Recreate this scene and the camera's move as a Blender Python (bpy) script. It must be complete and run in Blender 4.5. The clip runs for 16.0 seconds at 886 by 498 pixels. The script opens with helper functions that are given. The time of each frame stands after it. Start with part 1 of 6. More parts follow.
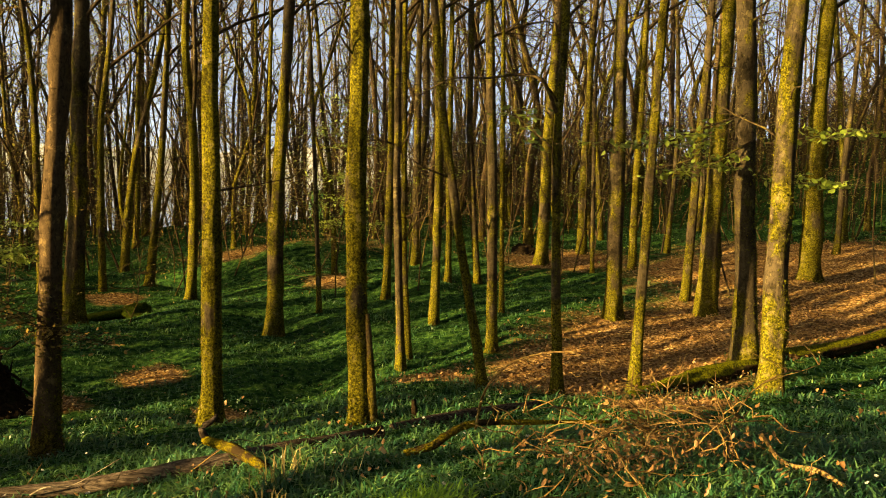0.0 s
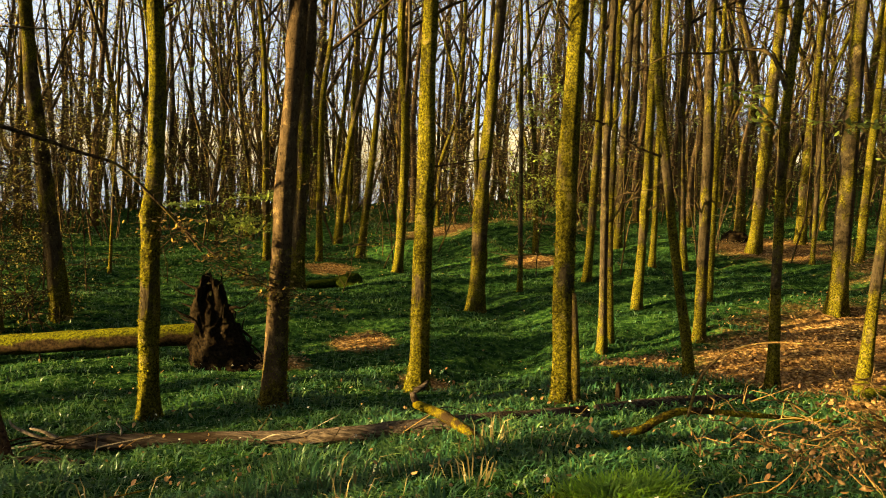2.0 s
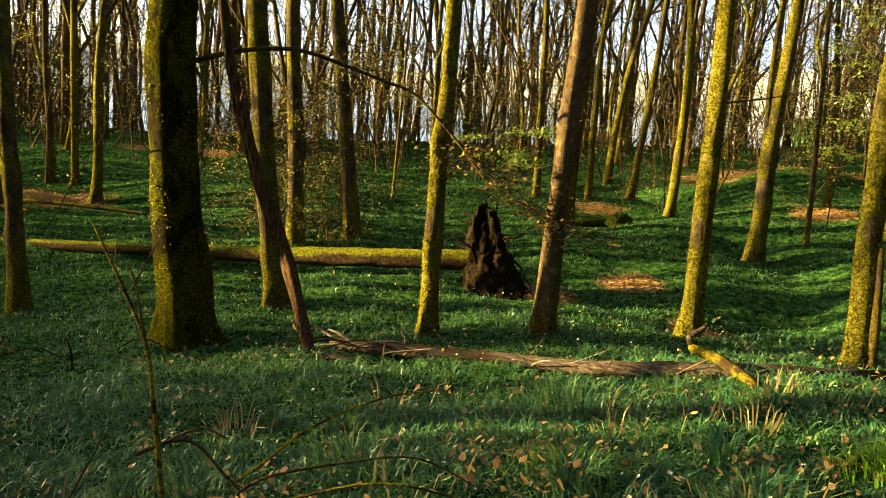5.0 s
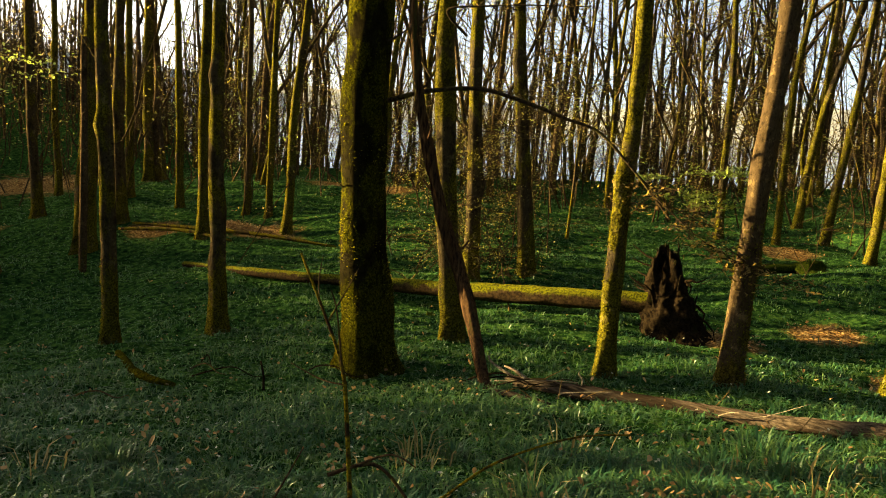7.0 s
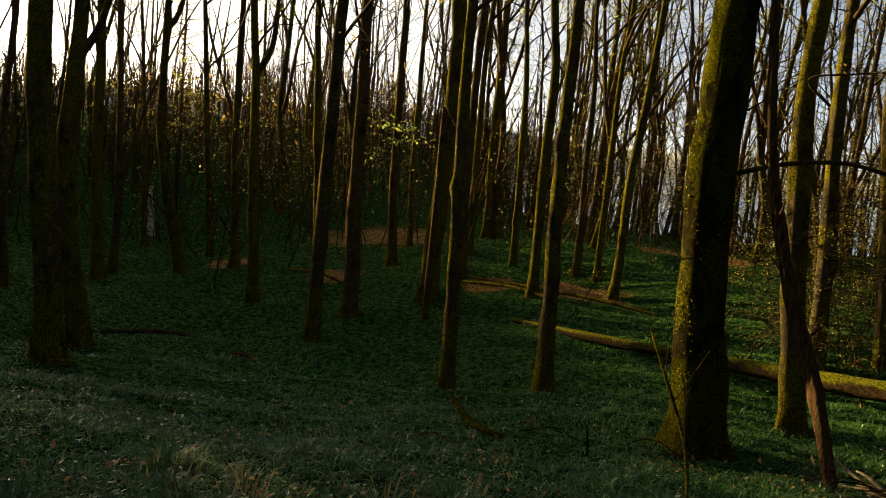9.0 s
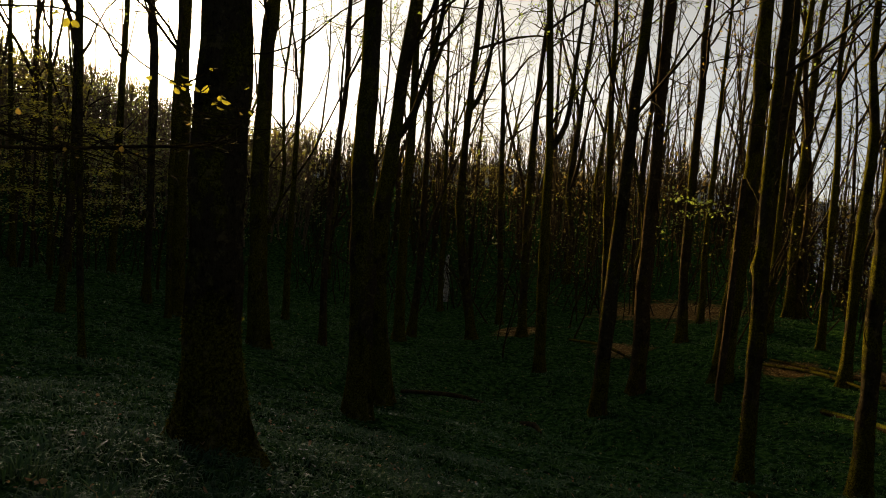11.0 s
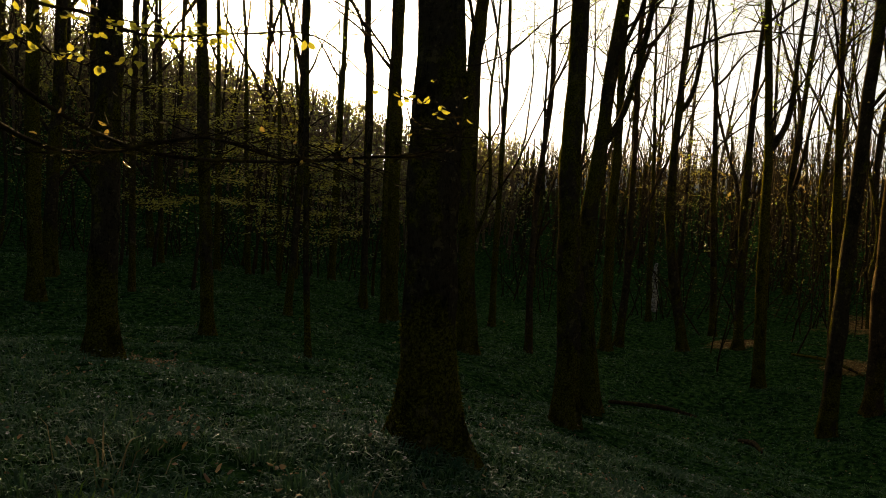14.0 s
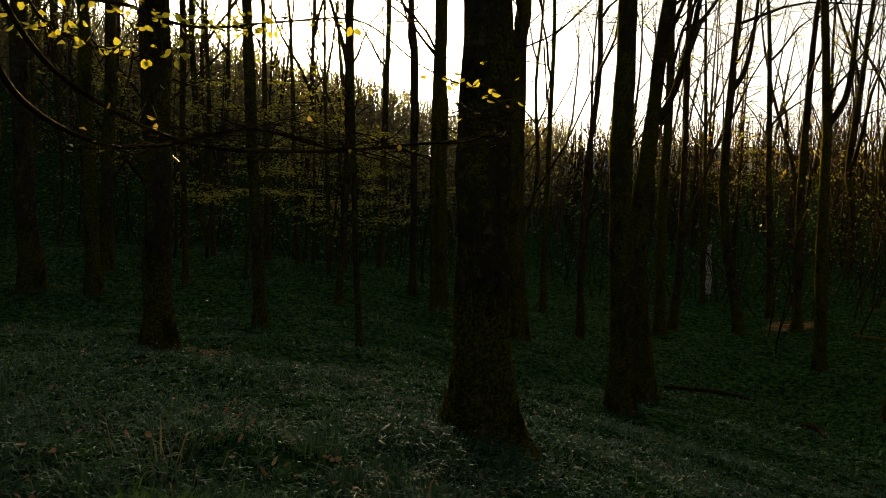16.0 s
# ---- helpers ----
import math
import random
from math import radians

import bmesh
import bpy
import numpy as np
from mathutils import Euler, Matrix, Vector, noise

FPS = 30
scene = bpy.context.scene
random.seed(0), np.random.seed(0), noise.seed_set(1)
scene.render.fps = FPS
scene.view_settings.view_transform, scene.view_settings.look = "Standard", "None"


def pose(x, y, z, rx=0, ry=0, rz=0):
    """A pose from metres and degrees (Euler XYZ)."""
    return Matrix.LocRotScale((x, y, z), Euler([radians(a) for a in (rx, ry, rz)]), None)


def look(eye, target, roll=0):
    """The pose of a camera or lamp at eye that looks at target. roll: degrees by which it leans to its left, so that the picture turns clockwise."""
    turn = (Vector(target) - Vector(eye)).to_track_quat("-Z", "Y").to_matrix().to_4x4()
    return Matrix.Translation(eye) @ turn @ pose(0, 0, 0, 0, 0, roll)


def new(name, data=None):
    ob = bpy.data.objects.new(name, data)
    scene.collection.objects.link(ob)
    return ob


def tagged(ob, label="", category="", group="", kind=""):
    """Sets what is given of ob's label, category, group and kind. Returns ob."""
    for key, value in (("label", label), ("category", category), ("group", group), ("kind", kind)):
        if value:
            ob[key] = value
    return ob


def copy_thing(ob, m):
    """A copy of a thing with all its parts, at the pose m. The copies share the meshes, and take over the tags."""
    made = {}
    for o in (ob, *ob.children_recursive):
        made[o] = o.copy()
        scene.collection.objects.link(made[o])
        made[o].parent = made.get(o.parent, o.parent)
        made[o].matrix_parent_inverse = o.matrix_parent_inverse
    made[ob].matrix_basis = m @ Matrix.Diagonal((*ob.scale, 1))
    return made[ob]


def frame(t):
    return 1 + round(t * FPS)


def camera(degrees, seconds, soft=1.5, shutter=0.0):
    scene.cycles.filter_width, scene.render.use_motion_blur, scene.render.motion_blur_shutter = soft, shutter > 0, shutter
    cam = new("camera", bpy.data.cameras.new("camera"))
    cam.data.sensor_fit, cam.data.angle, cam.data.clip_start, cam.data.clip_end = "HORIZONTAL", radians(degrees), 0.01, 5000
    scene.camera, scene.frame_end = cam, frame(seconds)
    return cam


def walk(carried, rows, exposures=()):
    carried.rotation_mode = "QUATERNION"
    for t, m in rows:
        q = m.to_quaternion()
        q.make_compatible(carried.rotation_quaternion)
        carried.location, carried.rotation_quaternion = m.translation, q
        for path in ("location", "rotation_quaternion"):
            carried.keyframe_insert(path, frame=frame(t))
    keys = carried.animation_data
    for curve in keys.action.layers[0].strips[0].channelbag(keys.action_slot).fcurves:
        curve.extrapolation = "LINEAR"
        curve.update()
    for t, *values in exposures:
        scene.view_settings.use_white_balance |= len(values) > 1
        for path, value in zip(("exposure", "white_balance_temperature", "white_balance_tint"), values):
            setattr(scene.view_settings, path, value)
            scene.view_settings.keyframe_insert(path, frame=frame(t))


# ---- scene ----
cam = camera(57.22, 16.0, soft=1.0)
PATH = [
    (0.0, pose(0.000, 0.000, 1.600, 85.727, -1.947, 0.145)),
    (0.5, pose(-0.029, -0.002, 1.593, 85.394, -2.105, 3.413)),
    (1.0, pose(-0.058, -0.017, 1.595, 84.880, -2.723, 7.979)),
    (1.5, pose(-0.088, -0.015, 1.590, 84.554, -2.988, 11.256)),
    (2.0, pose(-0.110, -0.022, 1.557, 83.900, -2.915, 14.024)),
    (2.5, pose(-0.137, -0.025, 1.505, 81.535, -3.536, 17.639)),
    (3.0, pose(-0.161, -0.041, 1.482, 79.751, -4.149, 21.095)),
    (3.5, pose(-0.179, -0.049, 1.470, 78.791, -4.930, 23.411)),
    (4.0, pose(-0.209, -0.073, 1.475, 78.392, -4.993, 26.805)),
    (4.2, pose(-0.215, -0.079, 1.476, 78.270, -4.708, 28.186)),
    (6.3, pose(-0.290, -0.105, 1.462, 80.027, -3.816, 39.318)),
    (6.5, pose(-0.301, -0.114, 1.457, 80.177, -3.724, 40.631)),
    (7.0, pose(-0.316, -0.142, 1.455, 80.568, -3.877, 44.616)),
    (7.5, pose(-0.336, -0.173, 1.460, 80.813, -4.496, 48.107)),
    (8.0, pose(-0.357, -0.219, 1.486, 81.588, -4.514, 50.699)),
    (8.5, pose(-0.350, -0.246, 1.490, 82.303, -4.619, 60.661)),
    (9.0, pose(-0.333, -0.291, 1.504, 83.158, -5.038, 67.440)),
    (9.5, pose(-0.335, -0.363, 1.533, 83.732, -4.888, 72.830)),
    (10.0, pose(-0.342, -0.406, 1.538, 83.793, -4.894, 79.480)),
    (10.2, pose(-0.339, -0.408, 1.538, 83.829, -4.828, 81.580)),
    (12.3, pose(-0.216, -0.392, 1.666, 90.461, -5.041, 92.977)),
    (12.5, pose(-0.225, -0.403, 1.652, 90.573, -4.916, 93.534)),
    (13.0, pose(-0.268, -0.428, 1.607, 89.265, -4.319, 95.547)),
    (13.5, pose(-0.268, -0.436, 1.586, 87.200, -4.039, 97.897)),
    (14.0, pose(-0.266, -0.453, 1.554, 85.834, -3.728, 101.628)),
    (14.5, pose(-0.271, -0.475, 1.547, 85.118, -3.602, 104.286)),
    (15.0, pose(-0.273, -0.490, 1.550, 84.812, -3.531, 105.410)),
    (15.5, pose(-0.300, -0.497, 1.562, 84.755, -3.282, 105.337)),
    (16.0, pose(-0.345, -0.493, 1.552, 84.705, -2.210, 104.886)),
]
EXPOSURES = [
    (0.0, 2.85, 8200, 2), (2.0, 3.1, 7900, 1), (3.5, 3.8, 7400, -3), (4.2, 3.8, 7300, -4), (6.3, 3.3, 7300, -3), (7.0, 3.25, 7500, -3),
    (8.0, 3.15, 7600, -2), (9.0, 2.35, 7500, 0), (10.2, 1.7, 7300, 0), (12.3, 1.15, 7400, 1), (14.0, 1.85, 7500, 0), (16.0, 1.9, 7500, -1),
]
walk(cam, PATH, EXPOSURES)

# ---- light: a low evening sun through the trees, and the sky ----
SUN_AZ, SUN_EL = radians(117.0), radians(8.7)
SUN_WAY = Vector((-math.sin(SUN_AZ) * math.cos(SUN_EL), math.cos(SUN_AZ) * math.cos(SUN_EL), math.sin(SUN_EL)))
world = bpy.data.worlds.new("evening_sky")
scene.world = world
world.use_nodes = True
wn, wl = world.node_tree.nodes, world.node_tree.links
sky = wn.new("ShaderNodeTexSky")
sky.sky_type = "NISHITA"
sky.sun_disc = False
sky.sun_elevation = SUN_EL
sky.sun_rotation = 2 * math.pi - SUN_AZ
sky.air_density = 0.22
sky.dust_density = 1.3
sky.ozone_density = 0.2
wn["Background"].inputs["Strength"].default_value = 0.05
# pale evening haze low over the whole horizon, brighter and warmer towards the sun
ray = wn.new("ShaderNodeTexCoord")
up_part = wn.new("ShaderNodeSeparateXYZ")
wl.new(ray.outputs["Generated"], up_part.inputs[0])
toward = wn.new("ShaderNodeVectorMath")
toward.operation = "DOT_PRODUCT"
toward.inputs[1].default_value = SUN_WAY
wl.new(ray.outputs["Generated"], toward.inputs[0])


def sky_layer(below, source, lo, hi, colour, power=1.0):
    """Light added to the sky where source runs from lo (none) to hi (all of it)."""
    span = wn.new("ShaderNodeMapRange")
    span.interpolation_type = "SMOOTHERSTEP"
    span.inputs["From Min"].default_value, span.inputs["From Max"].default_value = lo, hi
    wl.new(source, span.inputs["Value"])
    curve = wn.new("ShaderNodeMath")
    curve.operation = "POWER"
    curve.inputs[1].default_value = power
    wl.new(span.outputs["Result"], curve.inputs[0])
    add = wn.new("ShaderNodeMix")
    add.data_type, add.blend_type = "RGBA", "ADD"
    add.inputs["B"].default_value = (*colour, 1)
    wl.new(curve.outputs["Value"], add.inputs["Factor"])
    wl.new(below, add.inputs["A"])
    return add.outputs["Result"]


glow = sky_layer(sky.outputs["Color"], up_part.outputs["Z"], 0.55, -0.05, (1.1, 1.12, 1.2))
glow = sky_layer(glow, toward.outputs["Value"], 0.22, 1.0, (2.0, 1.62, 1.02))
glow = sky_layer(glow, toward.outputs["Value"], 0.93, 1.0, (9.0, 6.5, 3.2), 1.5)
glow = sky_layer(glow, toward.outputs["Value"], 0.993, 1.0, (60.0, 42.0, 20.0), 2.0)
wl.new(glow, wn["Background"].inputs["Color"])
sun_data = bpy.data.lights.new("sun", "SUN")
sun_data.energy, sun_data.angle, sun_data.color = 5.0, radians(0.9), (1.0, 0.70, 0.34)
sun = new("sun", sun_data)
sun.matrix_world = look(SUN_WAY * 100, (0, 0, 0))


# ---- materials ----
def shader(name):
    m = bpy.data.materials.new(name)
    m.use_nodes = True
    nt = m.node_tree
    return m, nt, nt.nodes["Principled BSDF"]


def node(nt, kind, **sets):
    n = nt.nodes.new(kind)
    for key, value in sets.items():
        n.inputs[key.replace("_", " ")].default_value = value
    return n


def coords(nt, scale=(1, 1, 1), space="Object"):
    tc = nt.nodes.new("ShaderNodeTexCoord")
    mp = nt.nodes.new("ShaderNodeMapping")
    mp.inputs["Scale"].default_value = scale
    nt.links.new(tc.outputs[space], mp.inputs["Vector"])
    return mp.outputs["Vector"]


def grain(nt, vec, scale, detail=4.0, rough=0.6):
    n = node(nt, "ShaderNodeTexNoise", Scale=scale, Detail=detail, Roughness=rough)
    nt.links.new(vec, n.inputs["Vector"])
    return n.outputs["Fac"]


def ramp(nt, fac, *stops):
    r = nt.nodes.new("ShaderNodeValToRGB")
    els = r.color_ramp.elements
    while len(els) < len(stops):
        els.new(0.5)
    for e, (pos, col) in zip(els, stops):
        e.position, e.color = pos, (*col, 1)
    nt.links.new(fac, r.inputs["Fac"])
    return r.outputs["Color"]


def mixed(nt, fac, a, b, blend="MIX"):
    m = nt.nodes.new("ShaderNodeMix")
    m.data_type, m.blend_type = "RGBA", blend
    for sock, value in ((m.inputs["Factor"], fac), (m.inputs["A"], a), (m.inputs["B"], b)):
        if isinstance(value, (int, float)):
            sock.default_value = value
        elif isinstance(value, tuple):
            sock.default_value = (*value, 1)
        else:
            nt.links.new(value, sock)
    return m.outputs["Result"]


def reach(nt, fac, lo, hi, a=0.0, b=1.0):
    r = nt.nodes.new("ShaderNodeMapRange")
    for key, value in (("From Min", lo), ("From Max", hi), ("To Min", a), ("To Max", b)):
        r.inputs[key].default_value = value
    nt.links.new(fac, r.inputs["Value"])
    return r.outputs["Result"]


def calc(nt, op, a, b):
    m = nt.nodes.new("ShaderNodeMath")
    m.operation = op
    for sock, value in zip(m.inputs, (a, b)):
        if isinstance(value, (int, float)):
            sock.default_value = value
        else:
            nt.links.new(value, sock)
    return m.outputs["Value"]


def bumped(nt, p, height, strength, distance):
    b = node(nt, "ShaderNodeBump", Strength=strength, Distance=distance)
    nt.links.new(height, b.inputs["Height"])
    nt.links.new(b.outputs["Normal"], p.inputs["Normal"])


def bark(name, wood_a, wood_b, moss_a, moss_b, cover, pale=2.6):
    """Beech bark with lichen and cushions of moss; cover is how much of it is green."""
    m, nt, p = shader(name)
    v = coords(nt)
    long = coords(nt, (1, 1, 0.35))
    fine = grain(nt, long, 62, 8, 0.75)
    rough = grain(nt, v, 19, 8, 0.8)
    pale_wood = tuple(1.35 * c for c in wood_b)
    wood = ramp(nt, calc(nt, "ADD", calc(nt, "MULTIPLY", fine, 0.5), calc(nt, "MULTIPLY", rough, 0.5)), (0.38, wood_a), (0.5, wood_b), (0.62, pale_wood))
    tufts = grain(nt, v, 48, 8, 0.85)
    moss = ramp(nt, tufts, (0.41, moss_a), (0.5, tuple(0.6 * a + 0.4 * b for a, b in zip(moss_a, moss_b))), (0.6, tuple(1.25 * b for b in moss_b)))
    oi = nt.nodes.new("ShaderNodeObjectInfo")
    patch = calc(nt, "ADD", grain(nt, coords(nt, (1, 1, 0.55)), 2.4, 9, 0.66), reach(nt, oi.outputs["Random"], 0, 1, -0.08, 0.10))
    tall = nt.nodes.new("ShaderNodeSeparateXYZ")
    nt.links.new(v, tall.inputs[0])
    patch = calc(nt, "ADD", patch, reach(nt, tall.outputs["Z"], 0.0, 1.4, 0.16, 0.0))
    grown = reach(nt, patch, 0.53 - cover, 0.585 - cover)
    col = mixed(nt, grown, wood, moss)
    lichen = reach(nt, grain(nt, v, 9, 8, 0.78), 0.555, 0.60, 0.0, 0.5)
    col = mixed(nt, lichen, col, tuple(pale * a + 0.4 * b for a, b in zip(wood_b, moss_b)))
    gaps = reach(nt, grain(nt, coords(nt, (1, 1, 0.6)), 4, 8, 0.7), 0.53, 0.60, 0.0, 0.6)
    col = mixed(nt, gaps, col, tuple(0.8 * c for c in wood_a))
    scar = reach(nt, grain(nt, coords(nt, (0.7, 0.7, 4.0)), 5, 6, 0.7), 0.62, 0.68, 0.0, 0.7)
    col = mixed(nt, scar, col, tuple(0.6 * c for c in wood_a))
    nt.links.new(col, p.inputs["Base Color"])
    p.inputs["Roughness"].default_value = 1.0
    p.inputs["Specular IOR Level"].default_value = 0.0
    height = calc(nt, "ADD", calc(nt, "MULTIPLY", rough, 1.4), calc(nt, "ADD", fine, calc(nt, "MULTIPLY", grown, 0.5)))
    bumped(nt, p, calc(nt, "SUBTRACT", height, gaps), 0.75, 0.018)
    return m


def thin_leaf(name, dark, light, glow, shine=0.45, gloss=0.5):
    """A leaf or blade that lets light through; each piece has a shade of its own."""
    m, nt, p = shader(name)
    g = nt.nodes.new("ShaderNodeNewGeometry")
    mid = tuple(0.65 * a + 0.35 * b for a, b in zip(dark, light))
    col = ramp(nt, g.outputs["Random Per Island"], (0.0, tuple(0.6 * c for c in dark)), (0.45, dark), (0.8, mid), (1.0, light))
    v = coords(nt)
    col = mixed(nt, reach(nt, grain(nt, v, 0.7, 3), 0.3, 0.7, 0.0, 0.5), col, tuple(0.6 * c for c in dark))
    nt.links.new(col, p.inputs["Base Color"])
    p.inputs["Roughness"].default_value = shine
    p.inputs["Specular IOR Level"].default_value = gloss
    t = nt.nodes.new("ShaderNodeBsdfTranslucent")
    nt.links.new(mixed(nt, 0.5, col, light), t.inputs["Color"])
    mx = nt.nodes.new("ShaderNodeMixShader")
    mx.inputs["Fac"].default_value = glow
    nt.links.new(p.outputs[0], mx.inputs[1])
    nt.links.new(t.outputs[0], mx.inputs[2])
    nt.links.new(mx.outputs[0], nt.nodes["Material Output"].inputs["Surface"])
    return m


def plain_wood(name, a, b, moss=None, cover=0.0, scale=30, along=(1, 1, 1)):
    m, nt, p = shader(name)
    v = coords(nt, along)
    f = grain(nt, v, scale, 5, 0.7)
    col = ramp(nt, f, (0.38, a), (0.64, b))
    if moss:
        col = mixed(nt, reach(nt, grain(nt, v, 5, 5, 0.7), 0.6 - cover, 0.7 - cover), col, moss)
    nt.links.new(col, p.inputs["Base Color"])
    p.inputs["Roughness"].default_value = 0.95
    p.inputs["Specular IOR Level"].default_value = 0.02
    bumped(nt, p, f, 1.0, 0.015)
    return m


BARK = bark("mossy_beech_bark", (0.008, 0.0066, 0.004), (0.058, 0.046, 0.028), (0.011, 0.012, 0.003), (0.15, 0.135, 0.016), 0.05, 2.4)
DEEP_BARK = bark("bark_of_the_deep_wood", (0.012, 0.009, 0.006), (0.062, 0.048, 0.029), (0.020, 0.019, 0.004), (0.11, 0.10, 0.018), 0.0)
# mossed bark; shade on the stout tree is put into its darker colour
SHADED_BARK = bark("shaded_mossed_bark", (0.004, 0.0035, 0.002), (0.015, 0.013, 0.006), (0.006, 0.008, 0.0015), (0.070, 0.068, 0.006), 0.03, 0.4)
BARK_BROWN = bark("brown_bark", (0.009, 0.007, 0.0045), (0.07, 0.05, 0.029), (0.02, 0.018, 0.004), (0.14, 0.11, 0.02), -0.04)
TWIG = plain_wood("twig_bark", (0.017, 0.012, 0.008), (0.075, 0.054, 0.029), (0.09, 0.075, 0.018), 0.08)
DRY = plain_wood("dry_branch_wood", (0.10, 0.062, 0.024), (0.28, 0.185, 0.07), (0.08, 0.10, 0.025), 0.02)
DEAD = plain_wood("dead_stem_wood", (0.014, 0.008, 0.005), (0.085, 0.05, 0.026), (0.03, 0.045, 0.012), 0.0, 50, (1, 1, 0.12))
LOG = plain_wood("weathered_log_wood", (0.016, 0.012, 0.009), (0.105, 0.084, 0.064), (0.022, 0.016, 0.011), 0.10, 70, (0.05, 1, 1))
MOSS = plain_wood("thick_moss", (0.04, 0.035, 0.004), (0.22, 0.18, 0.014), (0.03, 0.02, 0.01), 0.11, 70)
DULL_MOSS = plain_wood("dull_moss", (0.010, 0.018, 0.003), (0.045, 0.065, 0.006), (0.012, 0.009, 0.005), 0.03, 40)
GLINT = plain_wood("white_glint", (0.25, 0.22, 0.18), (0.8, 0.76, 0.68), (0.03, 0.025, 0.02), 0.05, 9, (1, 1, 2))
BARE = plain_wood("bleached_broken_wood", (0.10, 0.085, 0.065), (0.34, 0.29, 0.22), (0.04, 0.03, 0.02), 0.02, 40)
# twigs of the sunward hillside, its brown haze put into their paler colour
HILL_WOOD = plain_wood("haze_paled_twigs", (0.09, 0.065, 0.042), (0.26, 0.19, 0.12), (0.12, 0.10, 0.03), 0.05)
FALLEN = plain_wood("fallen_trunk_bark", (0.012, 0.008, 0.005), (0.06, 0.04, 0.02), (0.05, 0.05, 0.012), 0.03)
SOIL = plain_wood("root_soil", (0.003, 0.002, 0.0013), (0.024, 0.017, 0.009), (0.014, 0.015, 0.004), 0.0, 30)
ft = FALLEN.node_tree
geo = ft.nodes.new("ShaderNodeNewGeometry")
sep = ft.nodes.new("ShaderNodeSeparateXYZ")
ft.links.new(geo.outputs["Normal"], sep.inputs[0])
p_fall = ft.nodes["Principled BSDF"]
old = p_fall.inputs["Base Color"].links[0].from_socket
cover = reach(ft, calc(ft, "ADD", sep.outputs["Z"], reach(ft, grain(ft, coords(ft), 7, 4), 0.25, 0.75, -0.35, 0.35)), 0.2, 0.5)
moss_top = ramp(ft, grain(ft, coords(ft), 38, 6, 0.8), (0.42, (0.022, 0.026, 0.004)), (0.58, (0.13, 0.135, 0.010)))
ft.links.new(mixed(ft, cover, old, moss_top), p_fall.inputs["Base Color"])
GRASS = thin_leaf("grass_blades", (0.027, 0.107, 0.048), (0.155, 0.262, 0.078), 0.34, 0.38, 0.26)
TUFT = thin_leaf("bright_grass", (0.10, 0.24, 0.018), (0.28, 0.46, 0.04), 0.45, 0.5)
LITTER = thin_leaf("fallen_leaves", (0.22, 0.115, 0.040), (0.70, 0.46, 0.20), 0.34, 0.55)
FRESH = thin_leaf("fresh_beech_leaves", (0.20, 0.28, 0.045), (0.40, 0.50, 0.11), 0.5)
MOSS_TUFT = thin_leaf("moss_tufts", (0.05, 0.055, 0.006), (0.26, 0.24, 0.02), 0.45, 0.9, 0.1)
# brighter copy of the fresh leaves, with backlight put into the colour
GLOWING = thin_leaf("painted_sunlit_leaves", (0.40, 0.36, 0.035), (0.60, 0.54, 0.08), 0.65)
GOLD = thin_leaf("golden_spring_leaves", (0.22, 0.20, 0.035), (0.46, 0.42, 0.10), 0.5)
OLD = thin_leaf("old_copper_leaves", (0.22, 0.14, 0.035), (0.46, 0.33, 0.09), 0.5)


def ground_material():
    m, nt, p = shader("forest_floor")
    v = coords(nt)
    at = nt.nodes.new("ShaderNodeAttribute")
    at.attribute_name = "litter"
    turf = ramp(nt, grain(nt, v, 9, 6, 0.7), (0.36, (0.004, 0.012, 0.004)), (0.5, (0.020, 0.060, 0.016)), (0.62, (0.065, 0.135, 0.032)))
    cells = nt.nodes.new("ShaderNodeTexVoronoi")
    cells.inputs["Scale"].default_value = 27
    nt.links.new(mixed(nt, 0.06, v, nt.nodes.new("ShaderNodeTexNoise").outputs["Color"]), cells.inputs["Vector"])
    shade = nt.nodes.new("ShaderNodeSeparateColor")
    nt.links.new(cells.outputs["Color"], shade.inputs[0])
    duff = ramp(nt, shade.outputs[0], (0.0, (0.08, 0.045, 0.018)), (0.4, (0.28, 0.155, 0.055)), (0.75, (0.52, 0.32, 0.12)), (1.0, (0.72, 0.52, 0.24)))
    duff = mixed(nt, reach(nt, cells.outputs["Distance"], 0.4, 0.65, 0.0, 0.6), duff, (0.05, 0.03, 0.013))
    duff = mixed(nt, reach(nt, grain(nt, v, 1.3, 4), 0.45, 0.65, 0.0, 0.5), duff, (0.13, 0.078, 0.03))
    edge = calc(nt, "ADD", at.outputs["Fac"], reach(nt, grain(nt, v, 3, 5, 0.7), 0.2, 0.8, -0.3, 0.3))
    nt.links.new(mixed(nt, reach(nt, edge, 0.35, 0.62), turf, duff), p.inputs["Base Color"])
    p.inputs["Roughness"].default_value = 1.0
    p.inputs["Specular IOR Level"].default_value = 0.0
    bumped(nt, p, calc(nt, "ADD", grain(nt, v, 26, 5, 0.7), calc(nt, "MULTIPLY", shade.outputs[1], 1.2)), 1.0, 0.05)
    return m


FLOOR = ground_material()
m_water, nt_water, p_water = shader("lake_water")
p_water.inputs["Base Color"].default_value = (0.03, 0.05, 0.06, 1)
p_water.inputs["Roughness"].default_value = 0.12
bumped(nt_water, p_water, grain(nt_water, coords(nt_water), 0.4, 4), 0.15, 0.2)


